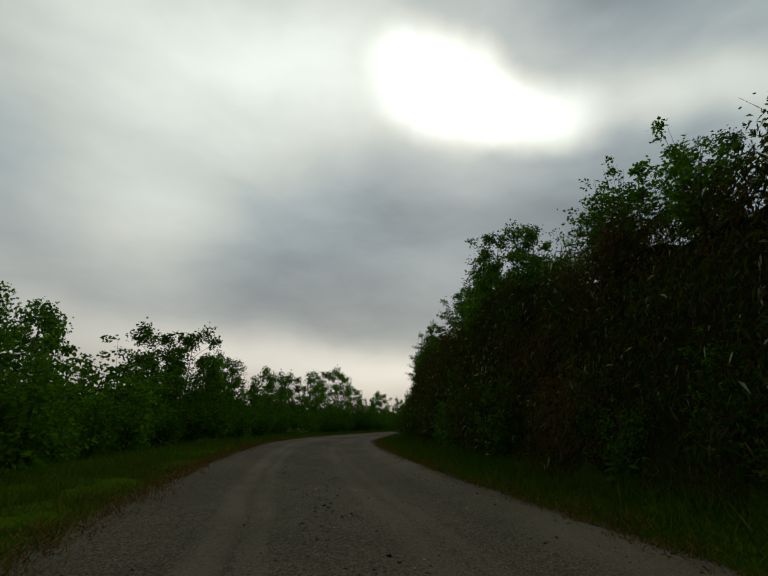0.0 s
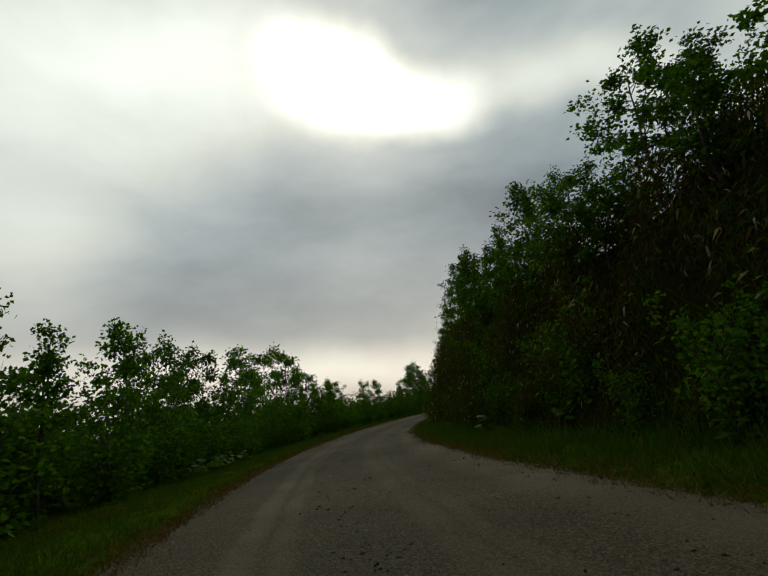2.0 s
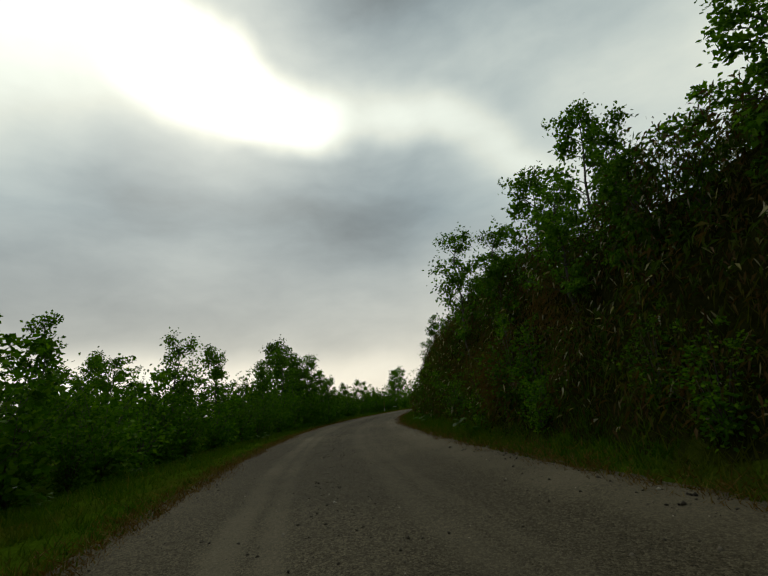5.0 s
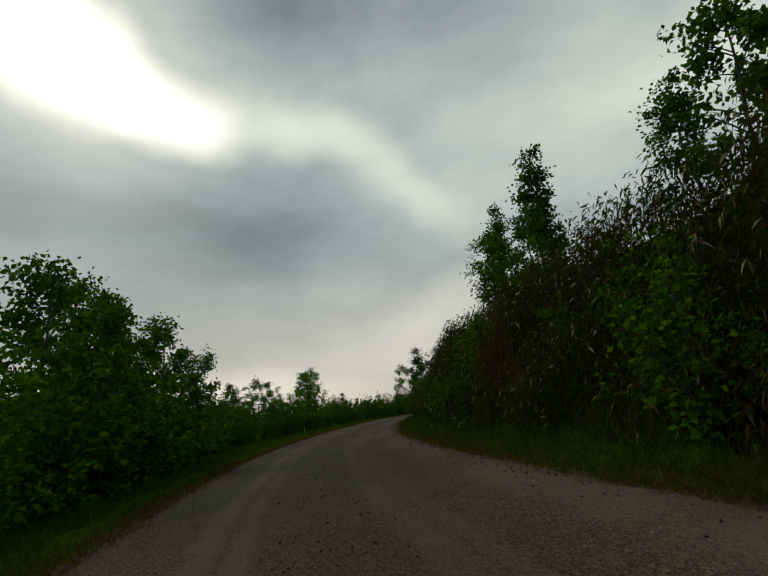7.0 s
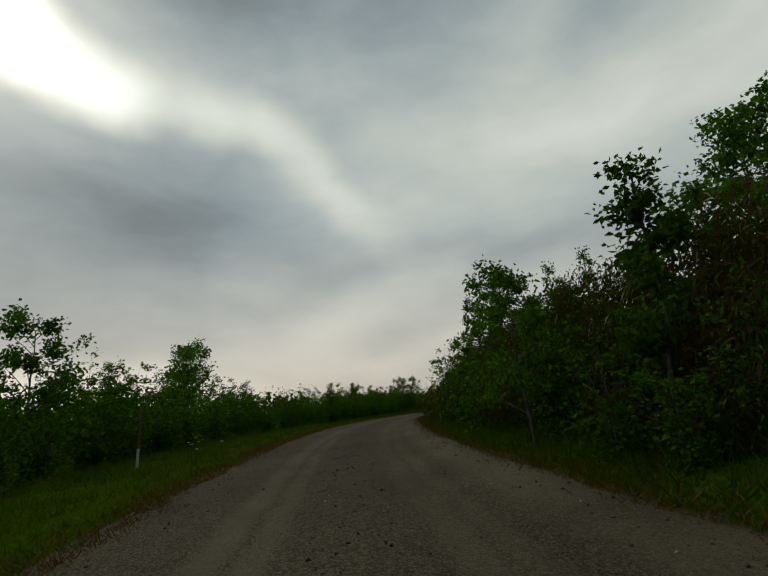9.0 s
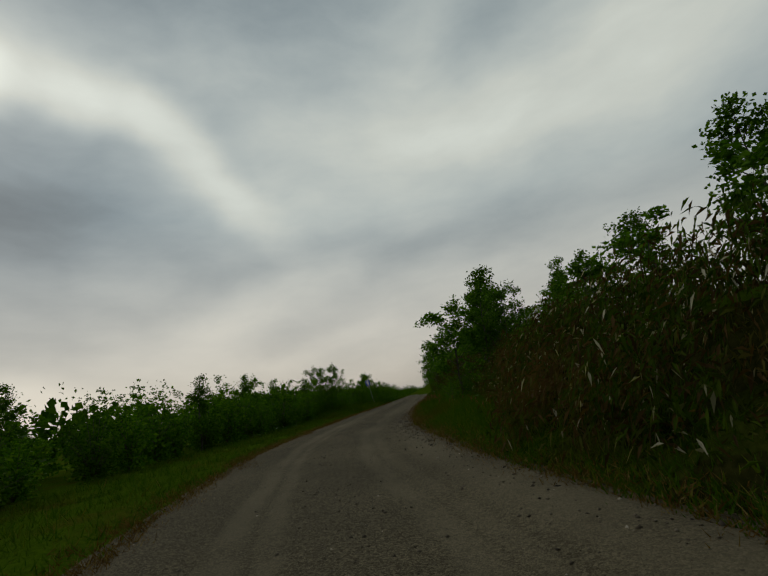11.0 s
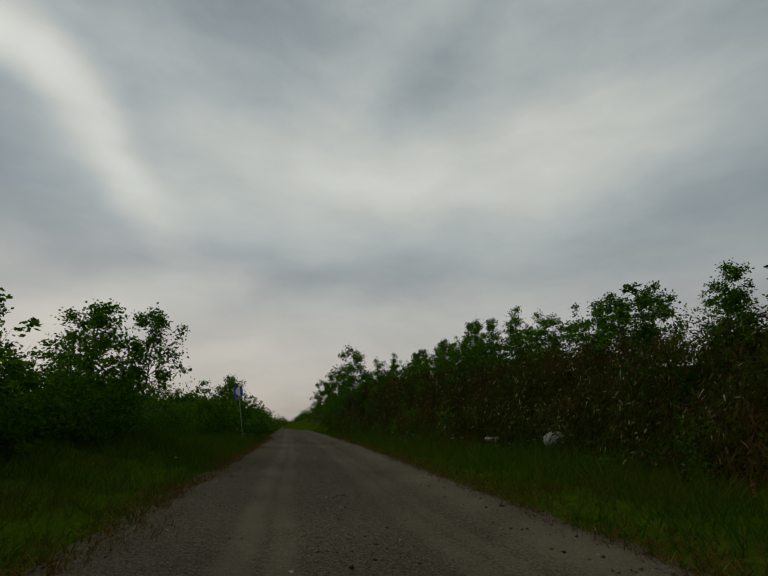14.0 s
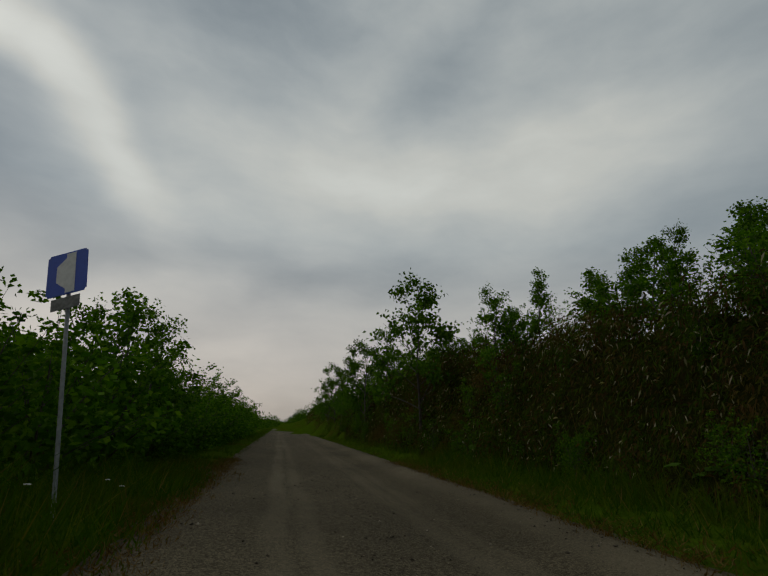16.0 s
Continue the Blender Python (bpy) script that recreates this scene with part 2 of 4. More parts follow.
def leaf_material(name, colours, through_colour, gloss=0.45, patch=None, sheen=0.03):
    """Leaves that vary singly, from plant to plant and in patches, and let some light through."""
    m, t, bsdf, out = material(name)
    geo = t.nodes.new("ShaderNodeNewGeometry")
    single = ramp(t, geo.outputs["Random Per Island"], *colours)
    plant = t.nodes.new("ShaderNodeObjectInfo").outputs["Random"]
    hue = node(t, "ShaderNodeHueSaturation")
    span = t.nodes.new("ShaderNodeMapRange")
    span.inputs["To Min"].default_value, span.inputs["To Max"].default_value = 0.7, 1.25
    t.links.new(plant, span.inputs["Value"]), t.links.new(span.outputs[0], hue.inputs["Value"])
    t.links.new(single, hue.inputs["Color"])
    colour = hue.outputs[0]
    if patch:
        where = ramp(t, noise_at(t, 0.35, 3.0), (0.5, (0, 0, 0)), (0.66, (0.8, 0.8, 0.8)))
        colour = mix_color(t, where, colour, patch)
    t.links.new(colour, bsdf.inputs["Base Color"])
    bsdf.inputs["Roughness"].default_value = gloss
    bsdf.inputs["Specular IOR Level"].default_value = sheen
    lucent = t.nodes.new("ShaderNodeBsdfTranslucent")
    t.links.new(mix_color(t, 1.0, colour, through_colour, "MULTIPLY"), lucent.inputs["Color"])
    mix = t.nodes.new("ShaderNodeMixShader")
    mix.inputs[0].default_value = 0.28
    t.links.new(bsdf.outputs[0], mix.inputs[1]), t.links.new(lucent.outputs[0], mix.inputs[2])
    t.links.new(mix.outputs[0], out.inputs[0])
    return m


LEAF_TREE = leaf_material("tree_leaf", ((0.0, (0.022, 0.056, 0.003)), (0.6, (0.048, 0.110, 0.006)), (1.0, (0.088, 0.166, 0.010))), (1.6, 1.9, 0.4), 0.6, None, 0.02)
LEAF_BUSH = leaf_material("bush_leaf", ((0.0, (0.019, 0.054, 0.002)), (0.6, (0.046, 0.112, 0.003)), (1.0, (0.094, 0.168, 0.006))), (1.6, 1.9, 0.3), 0.6, None, 0.015)
# brown stops are withered blades; the palest also paint in sky glints on leaves
LEAF_SASA = leaf_material("bamboo_grass_leaf", ((0.0, (0.034, 0.022, 0.008)), (0.3, (0.086, 0.053, 0.018)), (0.38, (0.018, 0.038, 0.002)), (0.94, (0.052, 0.088, 0.005)), (0.962, (0.13, 0.13, 0.045)), (1.0, (0.50, 0.46, 0.36))), (1.35, 1.4, 0.4), 0.55, (0.076, 0.043, 0.014), 0.02)
LEAF_BIG = leaf_material("broad_herb_leaf", ((0.0, (0.020, 0.048, 0.004)), (1.0, (0.042, 0.090, 0.008))), (1.5, 1.9, 0.5), 0.58)
GRASS = leaf_material("grass_blade", ((0.0, (0.018, 0.043, 0.002)), (0.7, (0.035, 0.071, 0.002)), (0.95, (0.068, 0.084, 0.004)), (1.0, (0.12, 0.08, 0.03))), (1.5, 1.8, 0.3), 0.7, (0.050, 0.048, 0.005), 0.01)
DEAD_GRASS = leaf_material("withered_grass_blade", ((0.0, (0.044, 0.024, 0.005)), (0.7, (0.088, 0.052, 0.013)), (1.0, (0.13, 0.10, 0.035))), (1.3, 1.2, 0.5), 0.7, None, 0.04)


def bark_material():
    m, t, bsdf, _ = material("bark")
    grain = noise_at(t, 9.0, 6.0)
    t.links.new(ramp(t, grain, (0.3, (0.022, 0.018, 0.013)), (0.7, (0.07, 0.06, 0.046))), bsdf.inputs["Base Color"])
    bsdf.inputs["Roughness"].default_value = 0.9
    bump(t, bsdf, grain, 0.6, 0.02)
    return m


def soil_material():
    m, t, bsdf, _ = material("grassy_soil")
    wide, fine = noise_at(t, 0.5, 4.0), noise_at(t, 14.0, 6.0)
    green = ramp(t, fine, (0.3, (0.019, 0.038, 0.002)), (0.7, (0.043, 0.073, 0.003)))
    brown = ramp(t, fine, (0.3, (0.026, 0.026, 0.003)), (0.7, (0.056, 0.052, 0.007)))
    pick = ramp(t, wide, (0.52, (0, 0, 0)), (0.72, (1, 1, 1)))
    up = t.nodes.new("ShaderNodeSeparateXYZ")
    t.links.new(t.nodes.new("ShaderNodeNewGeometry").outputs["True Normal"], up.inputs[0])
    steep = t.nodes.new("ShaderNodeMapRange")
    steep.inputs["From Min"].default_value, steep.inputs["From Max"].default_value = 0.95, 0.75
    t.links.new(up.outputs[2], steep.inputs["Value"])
    # leaf litter on steep ground, painted near black for the shade beneath the growth
    shaded_litter = ramp(t, fine, (0.3, (0.006, 0.008, 0.001)), (0.7, (0.022, 0.022, 0.005)))
    turf = mix_color(t, pick, green, brown)
    t.links.new(mix_color(t, steep.outputs[0], turf, shaded_litter), bsdf.inputs["Base Color"])
    bsdf.inputs["Roughness"].default_value, bsdf.inputs["Specular IOR Level"].default_value = 1.0, 0.0
    bump(t, bsdf, fine, 0.7, 0.04)
    return m


def gravel_material():
    m, t, bsdf, _ = material("gravel_road")
    lat = t.nodes.new("ShaderNodeAttribute")
    lat.attribute_name = "lateral"
    pos = position(t)
    wobble = math_node(t, "MULTIPLY", math_node(t, "SUBTRACT", noise_at(t, 0.35, 3.0, pos), 0.5), 0.4)
    where = math_node(t, "ADD", lat.outputs["Fac"], wobble)
    # packed wheel tracks, paler and finer than the loose middle and edges
    tracks = None
    margin = t.nodes.new("ShaderNodeAttribute")
    margin.attribute_name = "margin"
    rim = math_node(t, "ADD", margin.outputs["Fac"], wobble)
    for across, middle, wide, strong in ((where, -1.38, 0.13, 1.0), (where, -1.0, 0.11, 0.75), (where, 0.62, 0.15, 0.6), (where, 0.98, 0.10, 0.5), (rim, 0.1, 0.36, 0.9)):
        d = math_node(t, "ABSOLUTE", math_node(t, "SUBTRACT", across, middle))
        r = t.nodes.new("ShaderNodeMapRange")
        r.interpolation_type = "SMOOTHSTEP"
        r.inputs["From Min"].default_value, r.inputs["From Max"].default_value = wide * 1.9, wide * 0.4
        t.links.new(d, r.inputs["Value"])
        here = math_node(t, "MULTIPLY", r.outputs[0], strong)
        tracks = here if tracks is None else math_node(t, "MAXIMUM", tracks, here)
    patchy = ramp(t, noise_at(t, 0.8, 4.0, pos), (0.3, (0.35, 0.35, 0.35)), (0.55, (1, 1, 1)))
    tracks = math_node(t, "MULTIPLY", tracks, patchy)
    stones = node(t, "ShaderNodeTexVoronoi", Scale=52.0)
    t.links.new(pos, stones.inputs["Vector"])
    small = node(t, "ShaderNodeTexVoronoi", Scale=110.0)
    t.links.new(pos, small.inputs["Vector"])
    tone = math_node(t, "ADD", math_node(t, "MULTIPLY", small.outputs["Color"], 0.5), math_node(t, "MULTIPLY", stones.outputs["Color"], 0.5))
    loose = ramp(t, tone, (0.22, (0.027, 0.022, 0.012)), (0.5, (0.077, 0.064, 0.038)), (0.82, (0.160, 0.136, 0.088)))
    packed = ramp(t, noise_at(t, 60.0, 5.0, pos), (0.3, (0.106, 0.089, 0.056)), (0.7, (0.186, 0.160, 0.107)))
    colour = mix_color(t, math_node(t, "MULTIPLY", tracks, 0.62), loose, packed)
    damp = ramp(t, noise_at(t, 0.22, 4.0, pos), (0.4, (0.66, 0.66, 0.64)), (0.65, (0.92, 0.92, 0.90)))
    t.links.new(mix_color(t, 1.0, colour, damp, "MULTIPLY"), bsdf.inputs["Base Color"])
    bsdf.inputs["Roughness"].default_value = 0.95
    bsdf.inputs["Specular IOR Level"].default_value = 0.08
    lumps = math_node(t, "ADD", math_node(t, "MULTIPLY", stones.outputs["Distance"], -1.0), math_node(t, "MULTIPLY", small.outputs["Distance"], -0.4))
    bump(t, bsdf, lumps, 0.5, 0.018)
    return m


def plain_material(name, colour, rough=0.5, metal=0.0, wear=0.15):
    m, t, bsdf, _ = material(name)
    n = noise_at(t, 18.0, 5.0)
    dark = tuple(c * (1 - wear) for c in colour)
    t.links.new(ramp(t, n, (0.35, dark), (0.65, colour)), bsdf.inputs["Base Color"])
    bsdf.inputs["Roughness"].default_value, bsdf.inputs["Metallic"].default_value = rough, metal
    return m


def stone_material():
    m, t, bsdf, _ = material("loose_stone")
    geo = t.nodes.new("ShaderNodeNewGeometry")
    c = ramp(t, geo.outputs["Random Per Island"], (0.0, (0.018, 0.015, 0.011)), (0.6, (0.075, 0.062, 0.045)), (0.93, (0.13, 0.11, 0.08)), (1.0, (0.27, 0.24, 0.19)))
    t.links.new(c, bsdf.inputs["Base Color"])
    bsdf.inputs["Roughness"].default_value, bsdf.inputs["Specular IOR Level"].default_value = 0.95, 0.1
    return m


BARK, SOIL, GRAVEL, STONE = bark_material(), soil_material(), gravel_material(), stone_material()
BLUE = plain_material("blue_sign_sheet", (0.008, 0.05, 0.34), 0.6)
WHITE = plain_material("white_sign_sheet", (0.52, 0.52, 0.50), 0.7)
STEEL = plain_material("galvanised_steel", (0.25, 0.26, 0.25), 0.6, 0.4, 0.3)
GREY_PLATE = plain_material("weathered_plate", (0.17, 0.17, 0.16), 0.8, 0.0, 0.45)
PETAL = plain_material("white_petal", (0.75, 0.75, 0.70), 0.7)
SORREL = plain_material("red_sorrel_seed", (0.24, 0.035, 0.02), 0.8, 0.0, 0.4)
RED = plain_material("faded_red_paint", (0.16, 0.035, 0.025), 0.6)
PALE_WOOD = plain_material("weathered_wood", (0.34, 0.31, 0.26), 0.8, 0.0, 0.5)
PALE_STONE = plain_material("pale_stone", (0.24, 0.235, 0.20), 0.9, 0.0, 0.5)

# ---- mesh helpers ----


def np_mesh(name, v, f, mat=None):
    v, f = np.asarray(v, np.float32), np.asarray(f, np.int32)
    me = bpy.data.meshes.new(name)
    me.vertices.add(len(v))
    me.vertices.foreach_set("co", v.ravel())
    me.loops.add(f.size)
    me.loops.foreach_set("vertex_index", f.ravel())
    me.polygons.add(len(f))
    me.polygons.foreach_set("loop_start", np.arange(len(f), dtype=np.int32) * f.shape[1])
    me.update(calc_edges=True)
    me.validate()
    if mat:
        me.materials.append(mat)
    return me


def smooth(me):
    me.polygons.foreach_set("use_smooth", np.ones(len(me.polygons), bool))
    return me


def unit(a):
    return a / np.maximum(np.linalg.norm(a, axis=-1, keepdims=True), 1e-9)


def leaves(base, way, side, length, width, droop=0.15):
    """Folded leaf blades from base along way, as vertices and triangles."""
    n = len(base)
    side = unit(side - way * (side * way).sum(1, keepdims=True))
    up = np.cross(side, way)
    length, width = np.broadcast_to(length, n)[:, None], np.broadcast_to(width, n)[:, None]
    mid = base + way * length * 0.45
    v = np.stack([base, mid - side * width / 2 + up * width * 0.18, base + way * length - np.array((0, 0, 1)) * length * droop,
                  mid + side * width / 2 + up * width * 0.18], 1).reshape(-1, 3)
    k = np.arange(n)[:, None] * 4
    f = np.concatenate([k + (0, 2, 1), k + (0, 3, 2)], 1).reshape(-1, 3)
    return v, f


def tubes(runs, sides=5):
    """Tapered tubes: a list of (points, radii)."""
    vs, fs, o = [], [], 0
    for p, r in runs:
        p, r = np.asarray(p, float), np.asarray(r, float)
        d = unit(np.gradient(p, axis=0))
        a = unit(np.cross(d, (0.31, 0.92, 0.11)))
        b = np.cross(d, a)
        w = np.arange(sides) * 2 * np.pi / sides
        ring = p[:, None] + r[:, None, None] * (np.cos(w)[None, :, None] * a[:, None] + np.sin(w)[None, :, None] * b[:, None])
        vs.append(ring.reshape(-1, 3))
        m = len(p)
        i, j = np.meshgrid(np.arange(m - 1), np.arange(sides), indexing="ij")
        j2 = (j + 1) % sides
        fs.append(np.stack([i * sides + j, i * sides + j2, (i + 1) * sides + j2, (i + 1) * sides + j], -1).reshape(-1, 4) + o)
        o += m * sides
    return np.concatenate(vs), np.concatenate(fs)


def part(name, me, parent, label=""):
    ob = new(name, me)
    ob.parent = parent
    return tagged(ob, label)


def bm_part(name, bm, mat, parent, label=""):
    me = bpy.data.meshes.new(name)
    bm.to_mesh(me)
    bm.free()
    me.materials.append(mat)
    return part(name, me, parent, label)


# ---- ground and road ----
def build_ground():
    def axis(lo, hi, step):
        far = np.array((6, 14, 26, 45, 75, 130, 220, 400, 800, 1600, 3500.0))
        return np.r_[(lo - far)[::-1], np.arange(lo, hi + step, step), hi + far]
    xs, ys = axis(-30, 130, 0.5), axis(-25, 150, 0.5)
    gx, gy = np.meshgrid(xs, ys)
    q = np.stack([gx.ravel(), gy.ravel()], 1)
    best, at = np.full(len(q), 1e18), np.zeros(len(q), int)
    for k in range(0, len(LS), 2):
        d = (q[:, 0] - LP[k, 0]) ** 2 + (q[:, 1] - LP[k, 1]) ** 2
        near = d < best
        best[near], at[near] = d[near], k
    lat = ((q - LP[at, :2]) * LN[at]).sum(1)
    lat = np.where(lat >= 0, 1, -1) * np.sqrt(best)
    h = side_height(LS[at], lat)
    rng = np.random.default_rng(3)
    edge = np.where(lat > 0, right_edge(LS[at]), HALF)
    rough = rng.normal(0, 0.03, len(q)) * (abs(lat) > edge + 0.8) + rng.normal(-0.05, 0.09, len(q)) * (h > 0.9)
    z = LP[at, 2] + h + rough - 0.12 * (abs(lat) < edge + 0.7) - 0.07 * ((lat > 0) & (lat < table(LS[at], R_FOOT)))
    nx, ny = len(xs), len(ys)
    i, j = np.meshgrid(np.arange(ny - 1), np.arange(nx - 1), indexing="ij")
    f = np.stack([i * nx + j, i * nx + j + 1, (i + 1) * nx + j + 1, (i + 1) * nx + j], -1).reshape(-1, 4)
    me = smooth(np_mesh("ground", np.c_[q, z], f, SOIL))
    tagged(new("ground", me), "rough grassy soil beside the gravel road", "ground", kind="structure")


def road_height(s, lat):
    """Height of the gravel over the road's line: a slight crown, ruts, and edges that fall away."""
    rut = -0.03 * (np.exp(-((lat + 1.15) / 0.3) ** 2) + np.exp(-((lat - 0.65) / 0.3) ** 2))
    edge = np.where(lat > 0, lat - right_edge(s) - 0.1, -lat - HALF + 0.1)
    return 0.015 + rut - 0.02 * (lat / HALF) ** 2 + windrow(s, lat) - 0.09 * np.clip(edge / 0.6, 0, 1)


def build_road():
    s = np.arange(-60, 420, 0.4)
    lat = np.arange(-HALF - 0.5, HALF + 0.95, 0.2)
    rng = np.random.default_rng(5)
    gs, gl = np.meshgrid(s, lat, indexing="ij")
    l, e = gl.ravel(), right_edge(gs.ravel())
    l = np.where(l > 0, l * (e + 0.9) / (HALF + 0.95), l)
    x, y, z = place(gs.ravel(), l)
    z = z + road_height(gs.ravel(), l) + rng.normal(0, 0.006, len(z))
    m, n = len(s), len(lat)
    i, j = np.meshgrid(np.arange(m - 1), np.arange(n - 1), indexing="ij")
    f = np.stack([i * n + j, i * n + j + 1, (i + 1) * n + j + 1, (i + 1) * n + j], -1).reshape(-1, 4)
    me = smooth(np_mesh("road", np.c_[x, y, z], f[:, ::-1], GRAVEL))
    at = me.attributes.new("lateral", "FLOAT", "POINT")
    at.data.foreach_set("value", l.astype(np.float32))
    at = me.attributes.new("margin", "FLOAT", "POINT")
    at.data.foreach_set("value", (e - l).astype(np.float32))
    tagged(new("road", me), "grey-brown gravel road with packed wheel tracks", "road", kind="structure")


build_ground()
build_road()


# ---- plants ----
def tree_parts(seed, tall, spread, leaf, count, narrow=0.5, bare=0.25, mat=None):
    """Trunk and crown of a young broad-leaved tree, as two meshes."""
    rng = np.random.default_rng(seed)
    k = 7
    u = np.linspace(0, 1, k)
    drift = np.cumsum(rng.normal(0, 0.05 * tall / k, (k, 2)), 0) * 1.6
    trunk = np.c_[drift, u * tall * 0.9]
    runs = [(trunk, 0.011 * tall * (1 - 0.85 * u) + 0.008)]
    tips = []
    n_limb = int(8 + tall * 1.5)
    for i in range(n_limb):
        a = bare + (1 - bare) * (i + rng.random()) / n_limb
        base = np.array([np.interp(a, u, trunk[:, q]) for q in range(3)])
        turn = i * 2.4 + rng.normal(0, 0.5)
        body = math.sin(math.pi * min(1, (a - bare) / (1 - bare) * 0.8 + 0.2))
        reach = spread * (narrow + (1 - narrow) * body) * rng.uniform(0.55, 1.2) * (1 - 0.35 * a)
        rise = rng.uniform(0.3, 0.9) + 0.6 * a
        way = unit(np.array([math.cos(turn), math.sin(turn), rise]))
        w = np.linspace(0, 1, 4)[:, None]
        limb = base + way * reach * w + np.array((0, 0, -0.12 * reach)) * w * w
        runs.append((limb, 0.005 * tall * (1 - 0.8 * w[:, 0]) * (1 - 0.5 * a) + 0.004))
        for _ in range(5):
            b = rng.uniform(0.3, 1.0)
            o = base + (limb[-1] - base) * b
            twig = unit(way + rng.normal(0, 0.75, 3) + (0, 0, 0.3)) * reach * rng.uniform(0.25, 0.55)
            runs.append((np.stack([o, o + twig]), (0.006, 0.002)))
            tips += [o + twig, o + twig * 0.55]
    tips += [trunk[-1] + (0, 0, 0.04 * tall), trunk[-1] * (1, 1, 0.95)]
    tips = np.array(tips)
    share = rng.dirichlet(np.full(len(tips), 1.6))
    pick = rng.choice(len(tips), count, p=share)
    base = tips[pick] + rng.normal(0, 1, (count, 3)) * (0.026 * tall, 0.026 * tall, 0.021 * tall)
    way = unit(rng.normal(0, 1, (count, 3)) + unit(base - np.array((0, 0, tall * 0.5))) * 0.6 + (0, 0, -0.35))
    leaf = leaf * np.where((np.hypot(base[:, 0], base[:, 1]) < 0.5 * spread) & (base[:, 2] < 0.75 * tall), 1.25, 1.0)
    v, f = leaves(base, way, rng.normal(0, 1, (count, 3)), leaf * rng.uniform(0.6, 1.2, count), leaf * rng.uniform(0.5, 0.78, count))
    tv, tf = tubes(runs, 3)
    return smooth(np_mesh("trunk", tv, tf, BARK)), np_mesh("crown", v, f, mat or LEAF_TREE)


def bush_parts(seed, tall, spread, leaf, count, mat=None):
    """Stems and foliage of a dense bush that is leafy to the ground, with shoots that stand out at the top."""
    rng = np.random.default_rng(seed)
    runs, tips = [], []
    for i in range(15):
        turn, lean = i * 2.4 + rng.normal(0, 0.3), rng.uniform(0.1, 1.0)
        end = np.array((math.cos(turn) * spread * lean, math.sin(turn) * spread * lean, tall * (1 - 0.45 * lean ** 2) * rng.uniform(0.6, 1.15)))
        w = np.linspace(0, 1, 4)[:, None]
        stem = end * w * (1, 1, 0) * w ** 0.6 + np.array((0, 0, end[2])) * w
        runs.append((stem, 0.016 * (1 - 0.85 * w[:, 0])))
        for b in np.linspace(0.1, 1, 9):
            o = np.array([np.interp(b, w[:, 0], stem[:, q]) for q in range(3)])
            tips.append(o + rng.normal(0, 0.11, 3) * spread * (1, 1, 0.4))
    tips = np.array(tips)
    share = rng.dirichlet(np.full(len(tips), 3.0)) * np.where(tips[:, 2] > 0.7 * tall, 2.2, 1.0)
    share /= share.sum()
    pick = rng.choice(len(tips), count, p=share)
    loose = np.where(tips[pick, 2] > 0.7 * tall, 0.45, 1.0)[:, None]
    base = tips[pick] + rng.normal(0, 1, (count, 3)) * (0.11 * spread, 0.11 * spread, 0.055 * tall) * loose
    base[:, 2] = np.maximum(base[:, 2], 0.03)
    way = unit(rng.normal(0, 0.8, (count, 3)) + unit(base * (1, 1, 0.4)) * 0.9 + (0, 0, -0.1))
    # old leaves inside the bush are larger than those of the outer shoots
    leaf = leaf * np.where((np.hypot(base[:, 0], base[:, 1]) < 0.62 * spread) & (base[:, 2] < 0.72 * tall), 1.35, 1.0)
    v, f = leaves(base, way, rng.normal(0, 1, (count, 3)), leaf * rng.uniform(0.7, 1.25, count), leaf * rng.uniform(0.5, 0.78, count))
    tv, tf = tubes(runs, 3)
    return smooth(np_mesh("trunk", tv, tf, BARK)), np_mesh("crown", v, f, mat or LEAF_BUSH)


def herb_parts(seed, n_leaf, size):
    """A low plant of large round leaves, each on its stalk."""
    rng = np.random.default_rng(seed)
    made = []
    for i in range(n_leaf):
        turn, reach, tall = i * 2.4 + rng.normal(0, 0.3), rng.uniform(0.1, 0.5), rng.uniform(0.2, 0.6)
        end = np.array((math.cos(turn) * reach, math.sin(turn) * reach, tall))
        tv, tf = tubes([(np.stack([end * (0.1, 0.1, 0), end * (0.5, 0.5, 0.7), end]), (0.009, 0.007, 0.005))], 4)
        k = 9
        ang = np.linspace(0, 2 * np.pi, k, endpoint=False)
        r = size * rng.uniform(0.7, 1.2) * (0.9 + 0.1 * np.cos(ang * 3)) * (1 - 0.45 * (ang == 0))
        tilt = rng.normal(0, 0.25, 2)
        px, py = np.cos(ang + turn + math.pi) * r, np.sin(ang + turn + math.pi) * r
        rim = np.c_[px, py, -0.28 * r + tilt[0] * px + tilt[1] * py + rng.normal(0, 0.012, k)] + end
        # blade and stalk meet at the blade's middle
        v = np.r_[tv, [end], rim]
        o = len(tv)
        blade = np.array([(o, o + 1 + q, o + 1 + (q + 1) % k) for q in range(k)] + [(o - 4 + q, o - 4 + (q + 1) % 4, o) for q in range(4)])
        stalk = np.concatenate([tf[:, (0, 1, 2)], tf[:, (0, 2, 3)]])
        made.append(smooth(np_mesh("leaf", v, np.concatenate([stalk, blade]), LEAF_BIG)))
    return made


def plant(name, parts, names, label, category, group):
    root = tagged(new(name), label, category, group)
    for me, n in zip(parts, names):
        part(n, me, root)
    return root


used = set()


